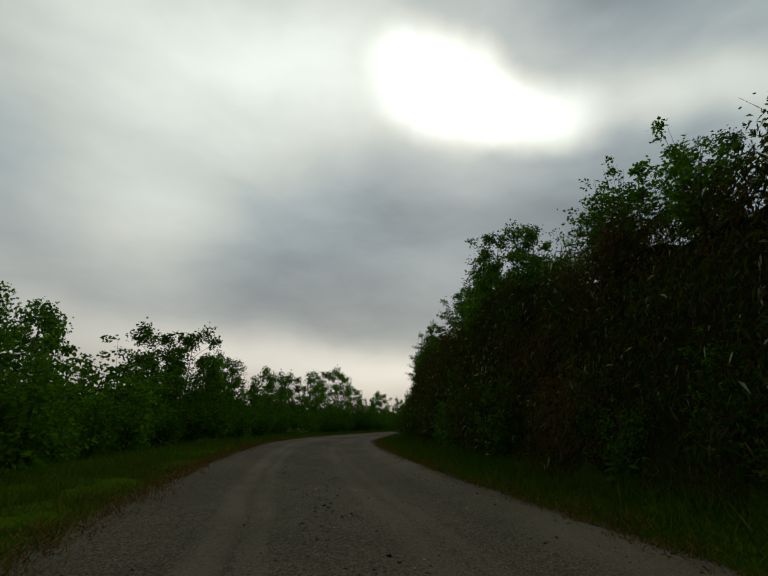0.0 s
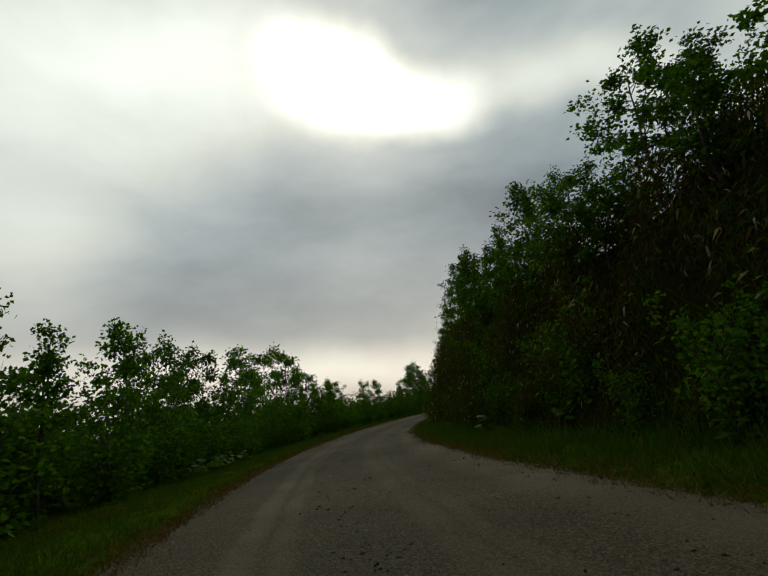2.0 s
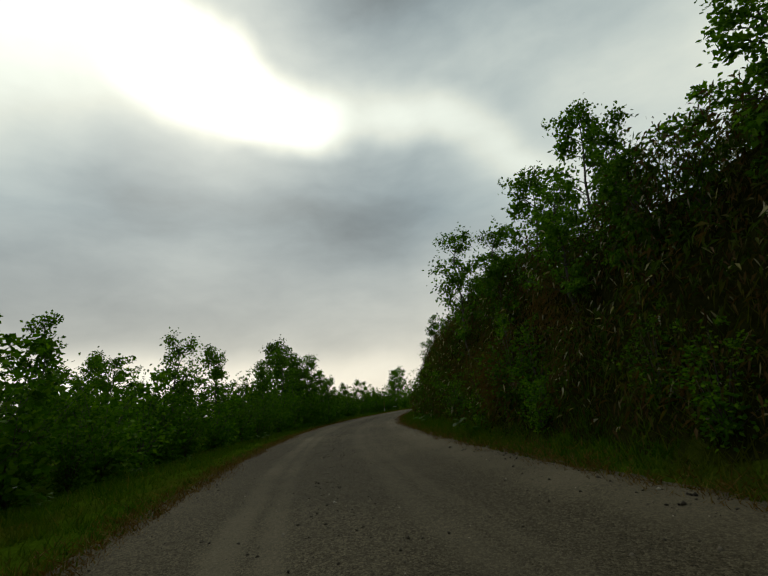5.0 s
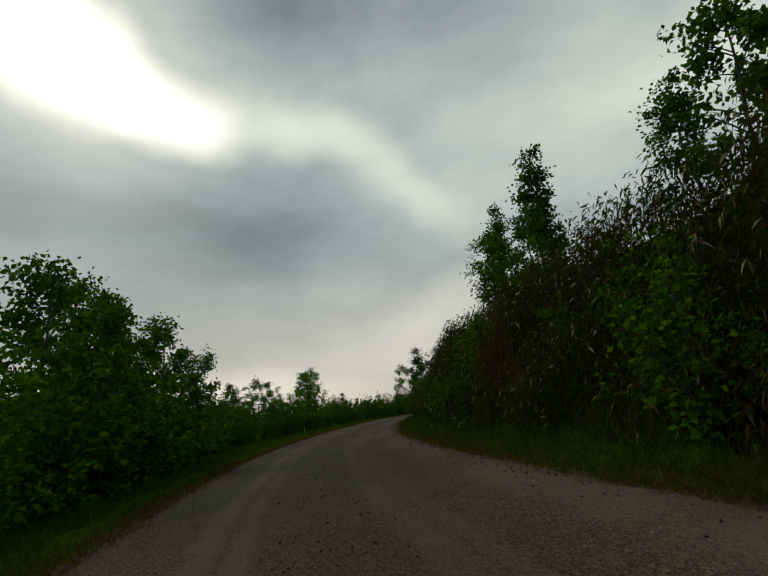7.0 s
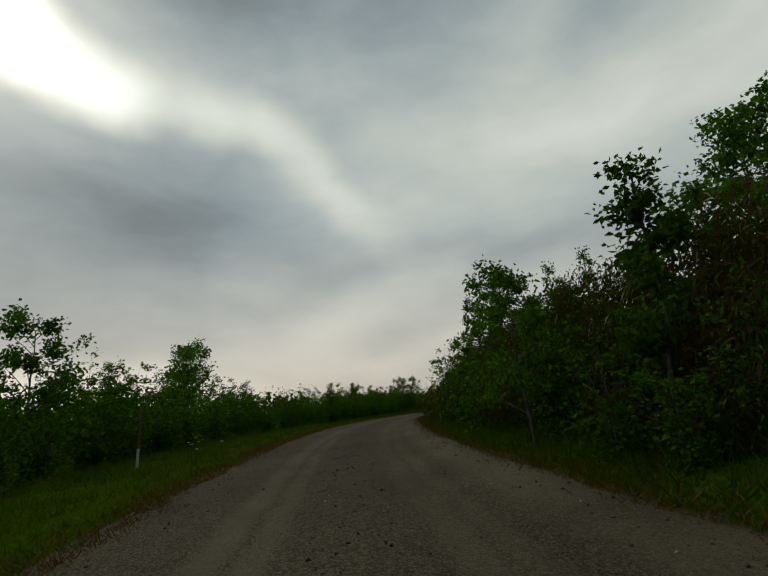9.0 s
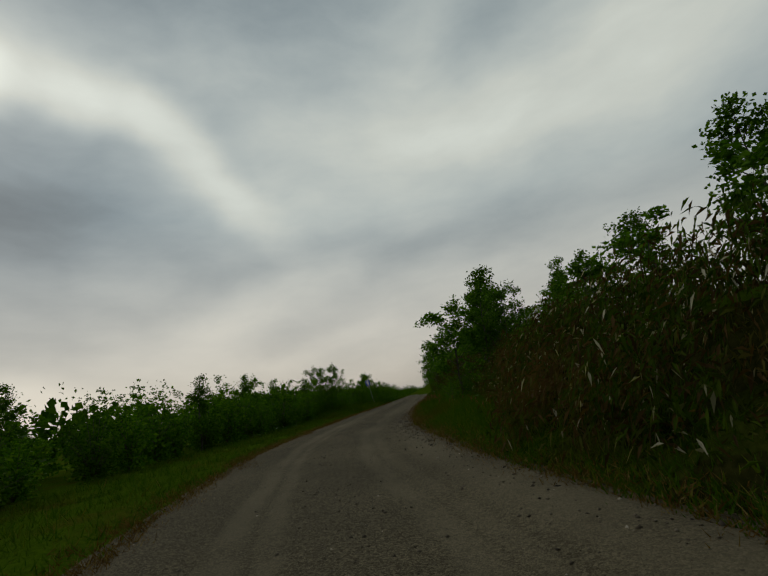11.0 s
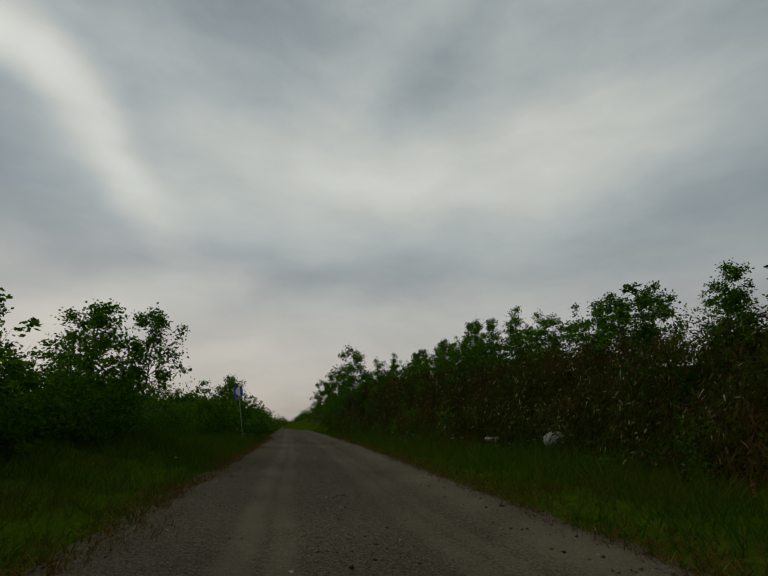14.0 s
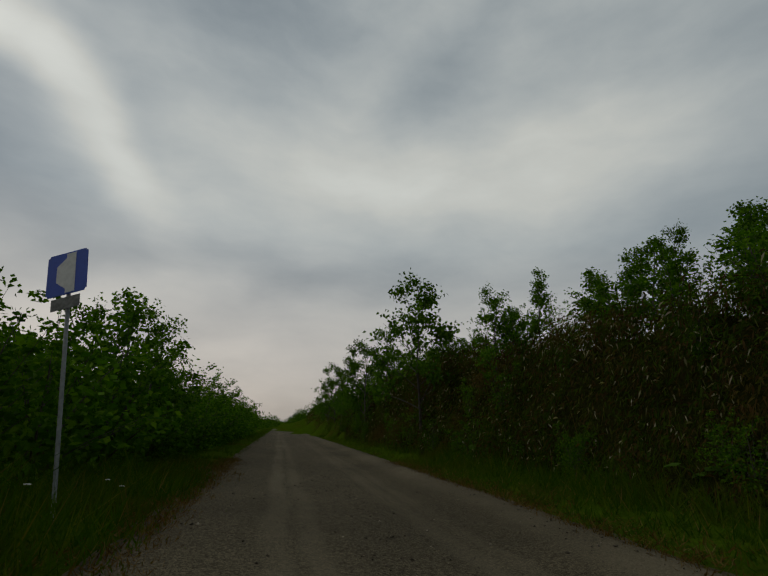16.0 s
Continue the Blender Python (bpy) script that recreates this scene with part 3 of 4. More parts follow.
def stand(root, s, lat, size, turn, sink=0.05, wide=1.0):
    """One more of a plant, standing on the ground."""
    x, y, z = ground_at(s, lat)
    m = pose(float(x[0]), float(y[0]), float(z[0]) - sink, 0, 0, turn)
    if root.name not in used:
        used.add(root.name)
        ob = root
        ob.matrix_basis = m
    else:
        ob = copy_thing(root, m)
    ob.scale = (size * wide, size * wide, size)
    return ob


TREE_KINDS = (  # spread, leaf, leaves, narrow, bare, label
    (1.8, 0.17, 2300, 0.5, 0.2, "young broad-leaved tree with an open leafy crown"),
    (1.1, 0.145, 2200, 0.5, 0.25, "slender young tree with upright leafy branches"),
    (2.4, 0.17, 3100, 0.6, 0.15, "spreading broad-leaved tree with a dense dark crown"),
    (1.7, 0.15, 2600, 0.75, 0.06, "low leafy tree growing out of the bank scrub"),
    (0.7, 0.16, 700, 0.6, 0.2, "thin sapling with sparse leaves"),
    (2.0, 0.27, 1150, 0.75, 0.06, "leafy scrub tree along the top of the bank"),
    (2.5, 0.17, 3600, 0.9, 0.3, "spreading tree with a wide rounded crown overhanging the verge"),
)
trees = [plant("tree", tree_parts(11 + i, 6.0, *k[:5]), ("trunk", "crown"), k[5], "tree", "roadside trees") for i, k in enumerate(TREE_KINDS)]
BUSH_KINDS = ((1.25, 0.085, "dense green bush leafy down to the ground"), (1.05, 0.078, "small-leaved green bush in the roadside hedge"),
              (1.4, 0.095, "broad-leaved green bush in the roadside hedge"))
bushes = [plant("bush", bush_parts(31 + i, 2.4, sp, lf, 1750), ("trunk", "crown"), lb, "bush", "roadside bushes") for i, (sp, lf, lb) in enumerate(BUSH_KINDS)]
SHRUB_KINDS = ((1.25, 0.09, "leafy green shrub growing on the steep bank"), (1.15, 0.085, "low small-leaved shrub on the grown-over bank"))
shrubs = [plant("shrub", bush_parts(51 + i, 2.4, sp, lf, 1050), ("trunk", "crown"), lb, "shrub", "shrubs on the bank") for i, (sp, lf, lb) in enumerate(SHRUB_KINDS)]
herbs = [plant("butterbur", herb_parts(61 + i, n, 0.14), ["leaf"] * n, "low plant with large round green leaves in the verge", "plant", "verge plants") for i, n in enumerate((7, 9))]

# trees that stand out: way along the road, off its middle, height over the road, kind
TREES = (
    (6.5, 7.2, 7.0, 3), (9.5, 6.2, 6.6, 3), (14.5, 5.7, 7.8, 2), (12.4, 6.0, 7.4, 0), (8, 7.8, 7.9, 0), (17.5, 8.2, 8.3, 0), (20.5, 6.6, 7.0, 3), (24.7, 7.8, 9.1, 0, 1.1), (27.6, 5.6, 6.3, 3),
    (30.5, 5.4, 5.8, 3), (32, 4.9, 6.2, 0), (36.6, 5.3, 6.3, 3), (38.6, 4.4, 5.0, 3), (40.6, 5.7, 7.2, 0), (44.5, 6.2, 8.3, 3), (42.2, 6.0, 7.7, 2), (47, 8.0, 9.4, 0), (48.6, 6.2, 8.4, 2), (50.8, 6.8, 7.7, 0),
    (54.2, 8.2, 9.0, 0), (54.6, 5.5, 6.5, 0), (60.5, 5.0, 6.0, 3), (65.2, 4.5, 5.4, 3), (69, 6.5, 6.6, 3), (74, 8.3, 10.4, 0), (79, 7.0, 6.9, 0),
    (86.5, 10.2, 9.6, 0), (87.2, 8.4, 8.8, 0), (90.4, 5.5, 7.1, 1), (92.6, 4.7, 5.5, 3), (98.7, 9.1, 9.2, 1, 1.2), (102.6, 8.3, 8.9, 0),
    (107.0, 3.6, 4.2, 1, 1.2), (118.4, 7.0, 6.0, 4), (115.2, 7.0, 5.6, 4), (109.6, 2.8, 3.3, 2), (115, 3.2, 2.8, 3), (111.3, 9.4, 7.8, 0), (112.2, 11.2, 9.2, 0), (124, 9.5, 6.6, 1), (128, 9.0, 6.4, 0), (132, 8.4, 5.4, 0),
    (16.5, 6.4, 7.6, 2), (18.6, 6.7, 7.8, 3), (21.4, 6.5, 7.6, 2), (24, 6.3, 5.2, 3), (28.2, 6.2, 6.6, 2),
    (81.5, 6.6, 6.6, 1), (86.8, 6.4, 6.4, 1), (93.4, 6.4, 6.7, 0), (95.2, 6.3, 7.5, 1), (29.2, 6.1, 7.3, 2), (33.4, 6.5, 7.3, 3), (35.2, 6.3, 7.8, 0), (37.6, 6.1, 7.4, 1), (57, 6.0, 8.2, 0), (60, 5.4, 7.0, 3), (63, 4.8, 5.6, 3), (66, 6.0, 8.0, 0), (69, 4.6, 5.8, 3), (73, 4.7, 7.2, 3),
    (116.2, 4.6, 4.9, 3), (120, 5.2, 6.0, 0), (123, 4.9, 5.6, 3),
    (181.6, 7.4, 6.5, 3, 0.8), (193.4, 4.8, 8.0, 2), (202, 5.0, 7.8, 3), (208, 4.6, 7.6, 2), (216, 4.6, 7.8, 3), (224, 4.4, 7.6, 2), (234, 4.4, 7.0, 2),
    (136.6, 9.2, 5.4, 0), (138, 9.6, 5.2, 3), (139.6, 9.0, 6.0, 1), (141.2, 9.6, 5.6, 3), (142.8, 9.4, 5.2, 2),
    (145.3, 4.8, 5.0, 6, 1.3), (147.6, 6.9, 6.7, 2, 0.9), (149.4, 7.3, 8.1, 0, 1.1), (148.6, 6.9, 7.5, 1, 1.2), (152.6, 8.0, 4.9, 3), (155, 8.2, 4.8, 2), (158, 8.2, 5.0, 3), (161.5, 8.2, 5.3, 0), (166, 8.2, 5.8, 3),
    (144.8, 7.4, 5.8, 2, 1.1), (146, 6.6, 5.8, 2, 1.1), (147, 7.6, 4.8, 3, 1.2), (145.6, 9.4, 4.8, 0), (141, 9.6, 5.0, 0), (150, 9.2, 5.2, 3), (153, 10, 5.6, 0),
    (169.5, 8.8, 7.0, 1), (171, 8.2, 6.6, 0), (178, 8.4, 6.8, 0), (180, 8.2, 6.6, 3), (181, 9.2, 7.3, 0), (182.4, 10.6, 7.5, 0), (190, 7.5, 6.6, 0), (186, 8.6, 7.0, 0), (194.5, 6.2, 6.2, 0), (210, 4.8, 5.6, 3), (220, 4.6, 4.9, 2), (171.7, 14.8, 8.3, 0), (172.7, 7.0, 5.2, 3), (172.7, 19.6, 10.0, 0), (174.8, 8.9, 7.3, 0), (176.4, 9.3, 7.7, 2, 0.75), (176, 29.5, 11.4, 0), (179, 10.5, 6.6, 3),
    (183, 7.8, 6.9, 0), (185, 9.0, 7.4, 1), (187, 6.9, 7.2, 1), (188.6, 5.8, 6.8, 3), (193, 7.4, 6.0, 3), (199, 6.6, 6.2, 0), (206.6, 5.6, 6.8, 2), (214, 5.5, 5.0, 3), (225, 5, 4.8, 3), (236, 4.4, 4.5, 2), (252, 4.6, 4.2, 2),
    (30, -7.4, 4.8, 2), (32, -7.4, 4.9, 0), (38, -6.8, 5.2, 0), (41, -7.2, 4.8, 2), (45, -7.4, 5.3, 2), (93, -6.8, 6.1, 0), (97.5, -7.2, 6.3, 0), (102, -8.2, 6.6, 0), (21, -7.5, 4.7, 2), (24, -7.2, 5.2, 2), (27.2, -7, 4.5, 0), (13, -8.5, 4.4, 1), (17, -10, 4.8, 0), (22.5, -7.0, 4.4, 1), (23, -13, 5.6, 0), (24.5, -9.6, 4.2, 0), (26.5, -6.4, 4.4, 1), (33, -6.2, 4.1, 1), (43, -7.6, 4.6, 0),
    (52.2, -8.2, 6.5, 0), (57, -9.2, 5.6, 0), (62.2, -8.6, 7.1, 2), (63.6, -12, 7.8, 2), (65, -8.0, 5.5, 2), (71, -8.4, 4.8, 1), (77, -7.0, 4.9, 3), (82, -6.8, 5.0, 0),
    (87.2, -17, 6.0, 0), (88, -6.4, 4.9, 1), (88.3, -17.6, 6.2, 2), (92.6, -5.2, 4.5, 3), (94.8, -5.0, 4.1, 3), (97.5, -4.4, 3.8, 3), (99, -5.6, 4.2, 0), (99.6, -11, 7.8, 2), (104.6, -12.6, 7.2, 2),
    (112.6, -9.8, 3.9, 0), (114.4, -8.6, 4.0, 2), (120, -10, 3.4, 1), (127, -10.5, 3.6, 0), (134, -15, 6.0, 2), (136, -17, 6.8, 2), (139.5, -14, 3.8, 1), (142.6, -7.6, 3.4, 1),
    (148.6, -7.8, 3.6, 1), (150.3, -8.0, 3.4, 3), (155, -8.2, 3.5, 1), (160, -7.2, 3.5, 1), (165.6, -6.0, 4.5, 2, 1.0), (166.8, -8.2, 4.7, 3, 1.1), (164.6, -7.0, 4.4, 0, 1.2), (184.6, -6.2, 3.6, 3), (186.2, -5.6, 4.4, 0), (188.5, -5.6, 4.5, 3), (191, -5.6, 3.6, 3),
)
rng = np.random.default_rng(7)
for s, lat, tall, kind, *more in TREES:
    if 3 < lat < 7 and s < 140 and not 105 < s < 116:
        lat = max(lat, float(table(s, R_FOOT)) + 1.1)
    over = tall - float(side_height(np.array([s * 1.0]), np.array([lat * 1.0]))[0])
    stand(trees[kind], s, lat, over / 6.0, rng.uniform(0, 360), wide=more[0] if more else (1.0 if over > 3 else 1.25))

# scrub trees and bushes on and along the top of the bank
for s in np.arange(-8, 300, 3.6):
    if 84 < s < 110 or 21 < s < 28:
        continue
    stand(trees[5], s + rng.uniform(-1, 1), float(table(s, R_TOP)) + rng.uniform(0.6, 1.8), rng.uniform(1.7, 2.5) / 6, rng.uniform(0, 360), wide=1.5)
for s in np.arange(-8, 215, 1.6):
    foot, top = float(table(s, R_FOOT)), float(table(s, R_TOP))
    up = rng.choice((0.0, 0.15, 0.35, 0.6, 1.05))
    if (123 < s < 144 or 159 < s < 168) and up < 0.6:
        continue
    stand(shrubs[rng.integers(0, 2)], s + rng.uniform(-0.6, 0.6), foot + (top - foot) * up, rng.uniform(0.45, 0.9) * (0.65 if up > 0.5 else 1.0), rng.uniform(0, 360), wide=1.1)
for s in np.arange(2, 200, 2.1):
    if 122 < s < 146 or 159 < s < 168 or rng.random() < 0.2:
        continue
    stand(shrubs[rng.integers(0, 2)], s + rng.uniform(-0.6, 0.6), float(table(s, R_FOOT)) + rng.uniform(0.0, 0.35), rng.uniform(0.3, 0.62), rng.uniform(0, 360), wide=1.25)
for s in np.r_[np.arange(-4, 60, 1.7), np.arange(60, 84, 2.6), np.arange(146, 206, 1.5)]:
    stand(shrubs[rng.integers(0, 2)], s + rng.uniform(-0.6, 0.6), float(table(s, R_TOP)) + rng.uniform(-0.5, 0.7), rng.uniform(0.5, 0.8) * (0.7 if 22 < s < 28 else 1.25 if s > 160 or s < 60 else 1.0), rng.uniform(0, 360), wide=1.2)
for s in np.arange(4, 82, 2.6):
    foot, top = float(table(s, R_FOOT)), float(table(s, R_TOP))
    stand(shrubs[rng.integers(0, 2)], s + rng.uniform(-0.5, 0.5), foot + (top - foot) * rng.uniform(0.72, 0.92), rng.uniform(0.45, 0.62), rng.uniform(0, 360), wide=1.35)
for s, lat, size in ((106.4, 3.1, 0.5), (107.5, 3.0, 0.6), (113.5, 3.1, 0.85), (116, 3.1, 0.85), (118.6, 3.0, 0.8), (144.2, 5.3, 0.6), (145.6, 5.0, 0.75), (146.9, 5.4, 0.7), (148.2, 5.8, 0.8), (143.0, 5.9, 0.6), (144.5, 4.3, 0.5), (145.5, 4.2, 0.55), (146.5, 4.5, 0.5),
                     (168.6, 8.7, 0.8), (170.2, 8.4, 0.75), (171.6, 8.9, 0.9), (173.2, 8.5, 0.85), (174.4, 9.1, 0.95), (175.8, 8.4, 0.8), (167, 8.9, 0.7), (172.4, 7.6, 0.5), (169.4, 7.7, 0.45)):
    stand(shrubs[rng.integers(0, 2)], s, lat, size, rng.uniform(0, 360), wide=1.3)
for s, lat, size in ((162.6, -6.0, 0.7), (164.2, -5.9, 0.85), (165.6, -6.4, 0.95), (167, -6.6, 0.7), (163.4, -6.9, 0.9), (166.2, -7.4, 0.9)):
    stand(bushes[rng.integers(0, 3)], s, lat, size, rng.uniform(0, 360), wide=1.2)
# hedge on the low side
for row, (back, step, last) in enumerate(((0.6, 1.8, 225), (2.4, 3.4, 225))):
    for s in np.arange(-8, last, step):
        face, high = float(table(s, L_FACE)), float(table(s, L_HIGH))
        size = high / 2.4 * rng.uniform(0.62, 0.98) * (0.82 if row == 0 else 1.0)
        stand(bushes[rng.integers(0, 3)], s + rng.uniform(-0.5, 0.5), face - back + rng.uniform(-0.4, 0.4), size, rng.uniform(0, 360), wide=1.2)
# large-leaved plants at the foot of the bank and of the hedge
for s in np.arange(1, 190, 2.7):
    if rng.random() < 0.45 and not 96 < s < 112:
        stand(herbs[rng.integers(0, 2)], s + rng.uniform(-1, 1), float(table(s, R_FOOT)) + rng.uniform(-0.5, 0.3), rng.uniform(0.6, 1.1), rng.uniform(0, 360))
    if rng.random() < 0.4:
        stand(herbs[rng.integers(0, 2)], s + rng.uniform(-1, 1), float(table(s, L_FACE)) + rng.uniform(0.1, 0.7), rng.uniform(0.5, 0.9), rng.uniform(0, 360))

for s, lat, size in ((38.6, -5.3, 1.2), (39.6, -5.4, 1.5), (40.3, -5.2, 1.3), (41.1, -5.5, 1.4), (42.3, -5.3, 1.1), (44.0, -5.4, 1.3)):
    stand(herbs[rng.integers(0, 2)], s, lat, size, rng.uniform(0, 360))


def build_far_scrub():
    """The belt of scrub that runs on along both sides into the distance and on the land behind."""
    rng = np.random.default_rng(23)
    n = 560
    s = rng.uniform(-60, 560, n)
    right = rng.random(n) < 0.5
    far = rng.uniform(0, 1, n) ** 1.6
    near_part = (s > -10) & (s < 215)
    lat = np.where(right, 6.5 + far * 40 + near_part * 8, -5.5 - far * 60 - near_part * 6)
    x, y, z = ground_at(s, lat)
    # a denser belt right behind the hedge
    m = 560
    bs = rng.uniform(-10, 235, m)
    bl = table(bs, L_FACE) - rng.uniform(2.2, 8.0, m)
    bx, by, bz = ground_at(bs, bl)
    x, y, z, s = np.r_[x, bx], np.r_[y, by], np.r_[z, bz], np.r_[s, bs]
    # woods across the far end of the road
    w = 320
    ws, wl = rng.uniform(290, 500, w), (3.4 + 40 * rng.random(w) ** 2) * rng.choice((-1, 1), w)
    wl = np.where(ws > 425, rng.uniform(-30, 30, w), wl)
    wx, wy, wz = ground_at(ws, wl)
    x, y, z, s = np.r_[x, wx], np.r_[y, wy], np.r_[z, wz], np.r_[s, ws]
    each = 120
    wide = np.r_[rng.uniform(1.2, 2.6, n), rng.uniform(0.9, 1.5, m), rng.uniform(2.0, 3.6, w)]
    tall = np.r_[rng.uniform(1.6, 3.6, n) * (1 + 0.3 * right), table(bs, L_HIGH) * rng.uniform(0.65, 1.05, m), rng.uniform(2.2, 4.2, w)]
    n += m + w
    k = np.repeat(np.arange(n), each)
    ball = unit(rng.normal(0, 1, (n * each, 3))) * rng.random((n * each, 1)) ** 0.75
    base = np.c_[x[k], y[k], z[k] + tall[k] * 0.5] + ball * np.c_[wide[k], wide[k], tall[k] * 0.55]
    way = unit(ball + rng.normal(0, 0.5, (n * each, 3)))
    near = np.r_[near_part, np.ones(m, bool), np.zeros(w, bool)][k]
    inner = (ball ** 2).sum(1) < 0.4
    long = np.where(near, rng.uniform(0.11, 0.2, n * each) * np.where(inner, 2.6, 1.0), rng.uniform(0.25, 0.5, n * each))
    v, f = leaves(base, way, rng.normal(0, 1, (n * each, 3)), long, long * 0.7)
    tagged(new("far_scrub", np_mesh("far_scrub", v, f, LEAF_BUSH)), "dark green scrub on the land beyond the roadside", "scrub", kind="stuff")


def build_thicket():
    """Bamboo grass all over the bank: tufts of long hanging blades, withered ones among the green."""
    rng = np.random.default_rng(17)
    n = 118000
    s = np.concatenate([rng.uniform(-4, 204, int(n * 0.95)), rng.uniform(204, 290, n - int(n * 0.95))])
    u = rng.random(n)
    foot, top, high = table(s, R_FOOT), table(s, R_TOP), table(s, R_HIGH)
    steep = (u > 0.05) & (u < 0.75)
    u = np.where(steep | (rng.random(n) < 0.45), u, 0.1 + 0.6 * rng.random(n))
    lat = foot + (top - foot + 0.9) * u
    x, y, z = ground_at(s, lat)
    lump = np.array([noise.noise((a * 0.8, b * 0.8, c * 0.8)) + 0.6 * noise.noise((a * 2, b * 2, c * 2)) for a, b, c in zip(x, y, z)])
    clear = ((abs(s - 165.8) < 0.9) & (lat < 6.1)) | ((abs(s - 161.8) < 0.8) & (lat < 6.2))
    keep = ~clear & ((lump > rng.uniform(-0.85, -0.1, n)) | (rng.random(n) < 0.3))
    s, u, x, y, z, lump = s[keep], u[keep], x[keep], y[keep], z[keep], lump[keep]
    n = len(s)
    tall = np.clip(0.5 + 0.6 * u ** 0.6 + 0.7 * lump, 0.25, 1.05) * rng.uniform(0.4, 1.05, n)
    tall *= np.where(u > 0.7, 0.6, 1.0)
    each = 4
    k = np.repeat(np.arange(n), each)
    out = -np.c_[np.interp(s, LS, LN[:, 0]), np.interp(s, LS, LN[:, 1]), 0 * s][k]
    base = np.c_[x[k], y[k], z[k] + tall[k] * (1 - 0.95 * rng.random(n * each) ** 1.3)] + rng.normal(0, 0.09, (n * each, 3)) + out * (rng.uniform(0, 0.3, (n * each, 1)) + 0.75 * np.clip(lump[k][:, None], -0.4, 0.8))
    way = unit(out * 0.4 + rng.normal(0, 0.55, (n * each, 3)) + (0, 0, -0.55))
    long = rng.uniform(0.08, 0.18, n * each)
    v, f = leaves(base, way, rng.normal(0, 1, (n * each, 3)), long, long * rng.uniform(0.17, 0.28, n * each), 0.35)
    tagged(new("bamboo_grass", np_mesh("bamboo_grass", v, f, LEAF_SASA)), "tall bamboo grass with withered brown leaves covering the bank", "bamboo grass", kind="stuff")


def build_grass():
    rng = np.random.default_rng(19)
    n = 108000
    s = np.concatenate([rng.uniform(-4, 60, int(n * 0.36)), rng.uniform(60, 190, int(n * 0.56)), rng.uniform(190, 300, n - int(n * 0.36) - int(n * 0.56))])
    right = rng.random(n) < 0.5
    foot, face = table(s, R_FOOT), table(s, L_FACE)
    u = rng.random(n)
    rim = right_edge(s)
    lat = np.where(right, rim + 0.12 + (foot + 0.45 - rim) * u, -HALF + (face + HALF) * u)
    creep = np.array([noise.noise((a * 0.35, b * 5.0, 7.0)) + 0.6 * noise.noise((a * 1.3, b * 5.0, 2.0)) for a, b in zip(s, right)])
    lat += rng.normal(0, 0.2, n) - np.where(right, 1, -1) * 0.55 * (creep + 0.1) * (1 - u) ** 2
    x, y, z = ground_at(s, lat)
    lump = np.array([noise.noise((a * 0.9, b * 0.9, 3.0)) for a, b in zip(x, y)])
    edge = np.clip((abs(lat) - np.where(right, rim, HALF) + 0.05) / np.where(right, 1.15, 1.3), 0.12, 1 + 0.5 * right) * (1 + 0.7 * lump)
    edge *= 1 + 1.1 * np.exp(-((s - 167) / 8) ** 2) * ~right + 0.5 * (right & (s > 128) & (u > 0.5)) + 1.3 * (~right & (s > 173) & (s < 184)) + 0.9 * (~right & (abs(s - 178.8) < 1.2) & (lat < -3.1))
    each = 3
    k = np.repeat(np.arange(n), each)
    base = np.c_[x[k], y[k], z[k] - 0.06] + rng.normal(0, 0.06, (n * each, 3)) * (1, 1, 0)
    way = unit(rng.normal(0, 0.45, (n * each, 3)) * (1, 1, 0) + (0, 0, 1))
    tall = rng.uniform(0.10, 0.32, n * each) * np.maximum(edge[k], 0.1)
    side = unit(np.cross(way, rng.normal(0, 1, (n * each, 3))))
    w = 0.006 + 0.008 * rng.random((n * each, 1))
    tip = base + way * tall[:, None] + rng.normal(0, 0.3, (n * each, 3)) * tall[:, None] * (1, 1, 0)
    v = np.stack([base - side * w, base + side * w, tip], 1).reshape(-1, 3)
    f = np.arange(len(v)).reshape(-1, 3)
    tagged(new("grass", np_mesh("grass", v, f, GRASS)), "unmown green grass along the gravel road", "grass", kind="stuff")


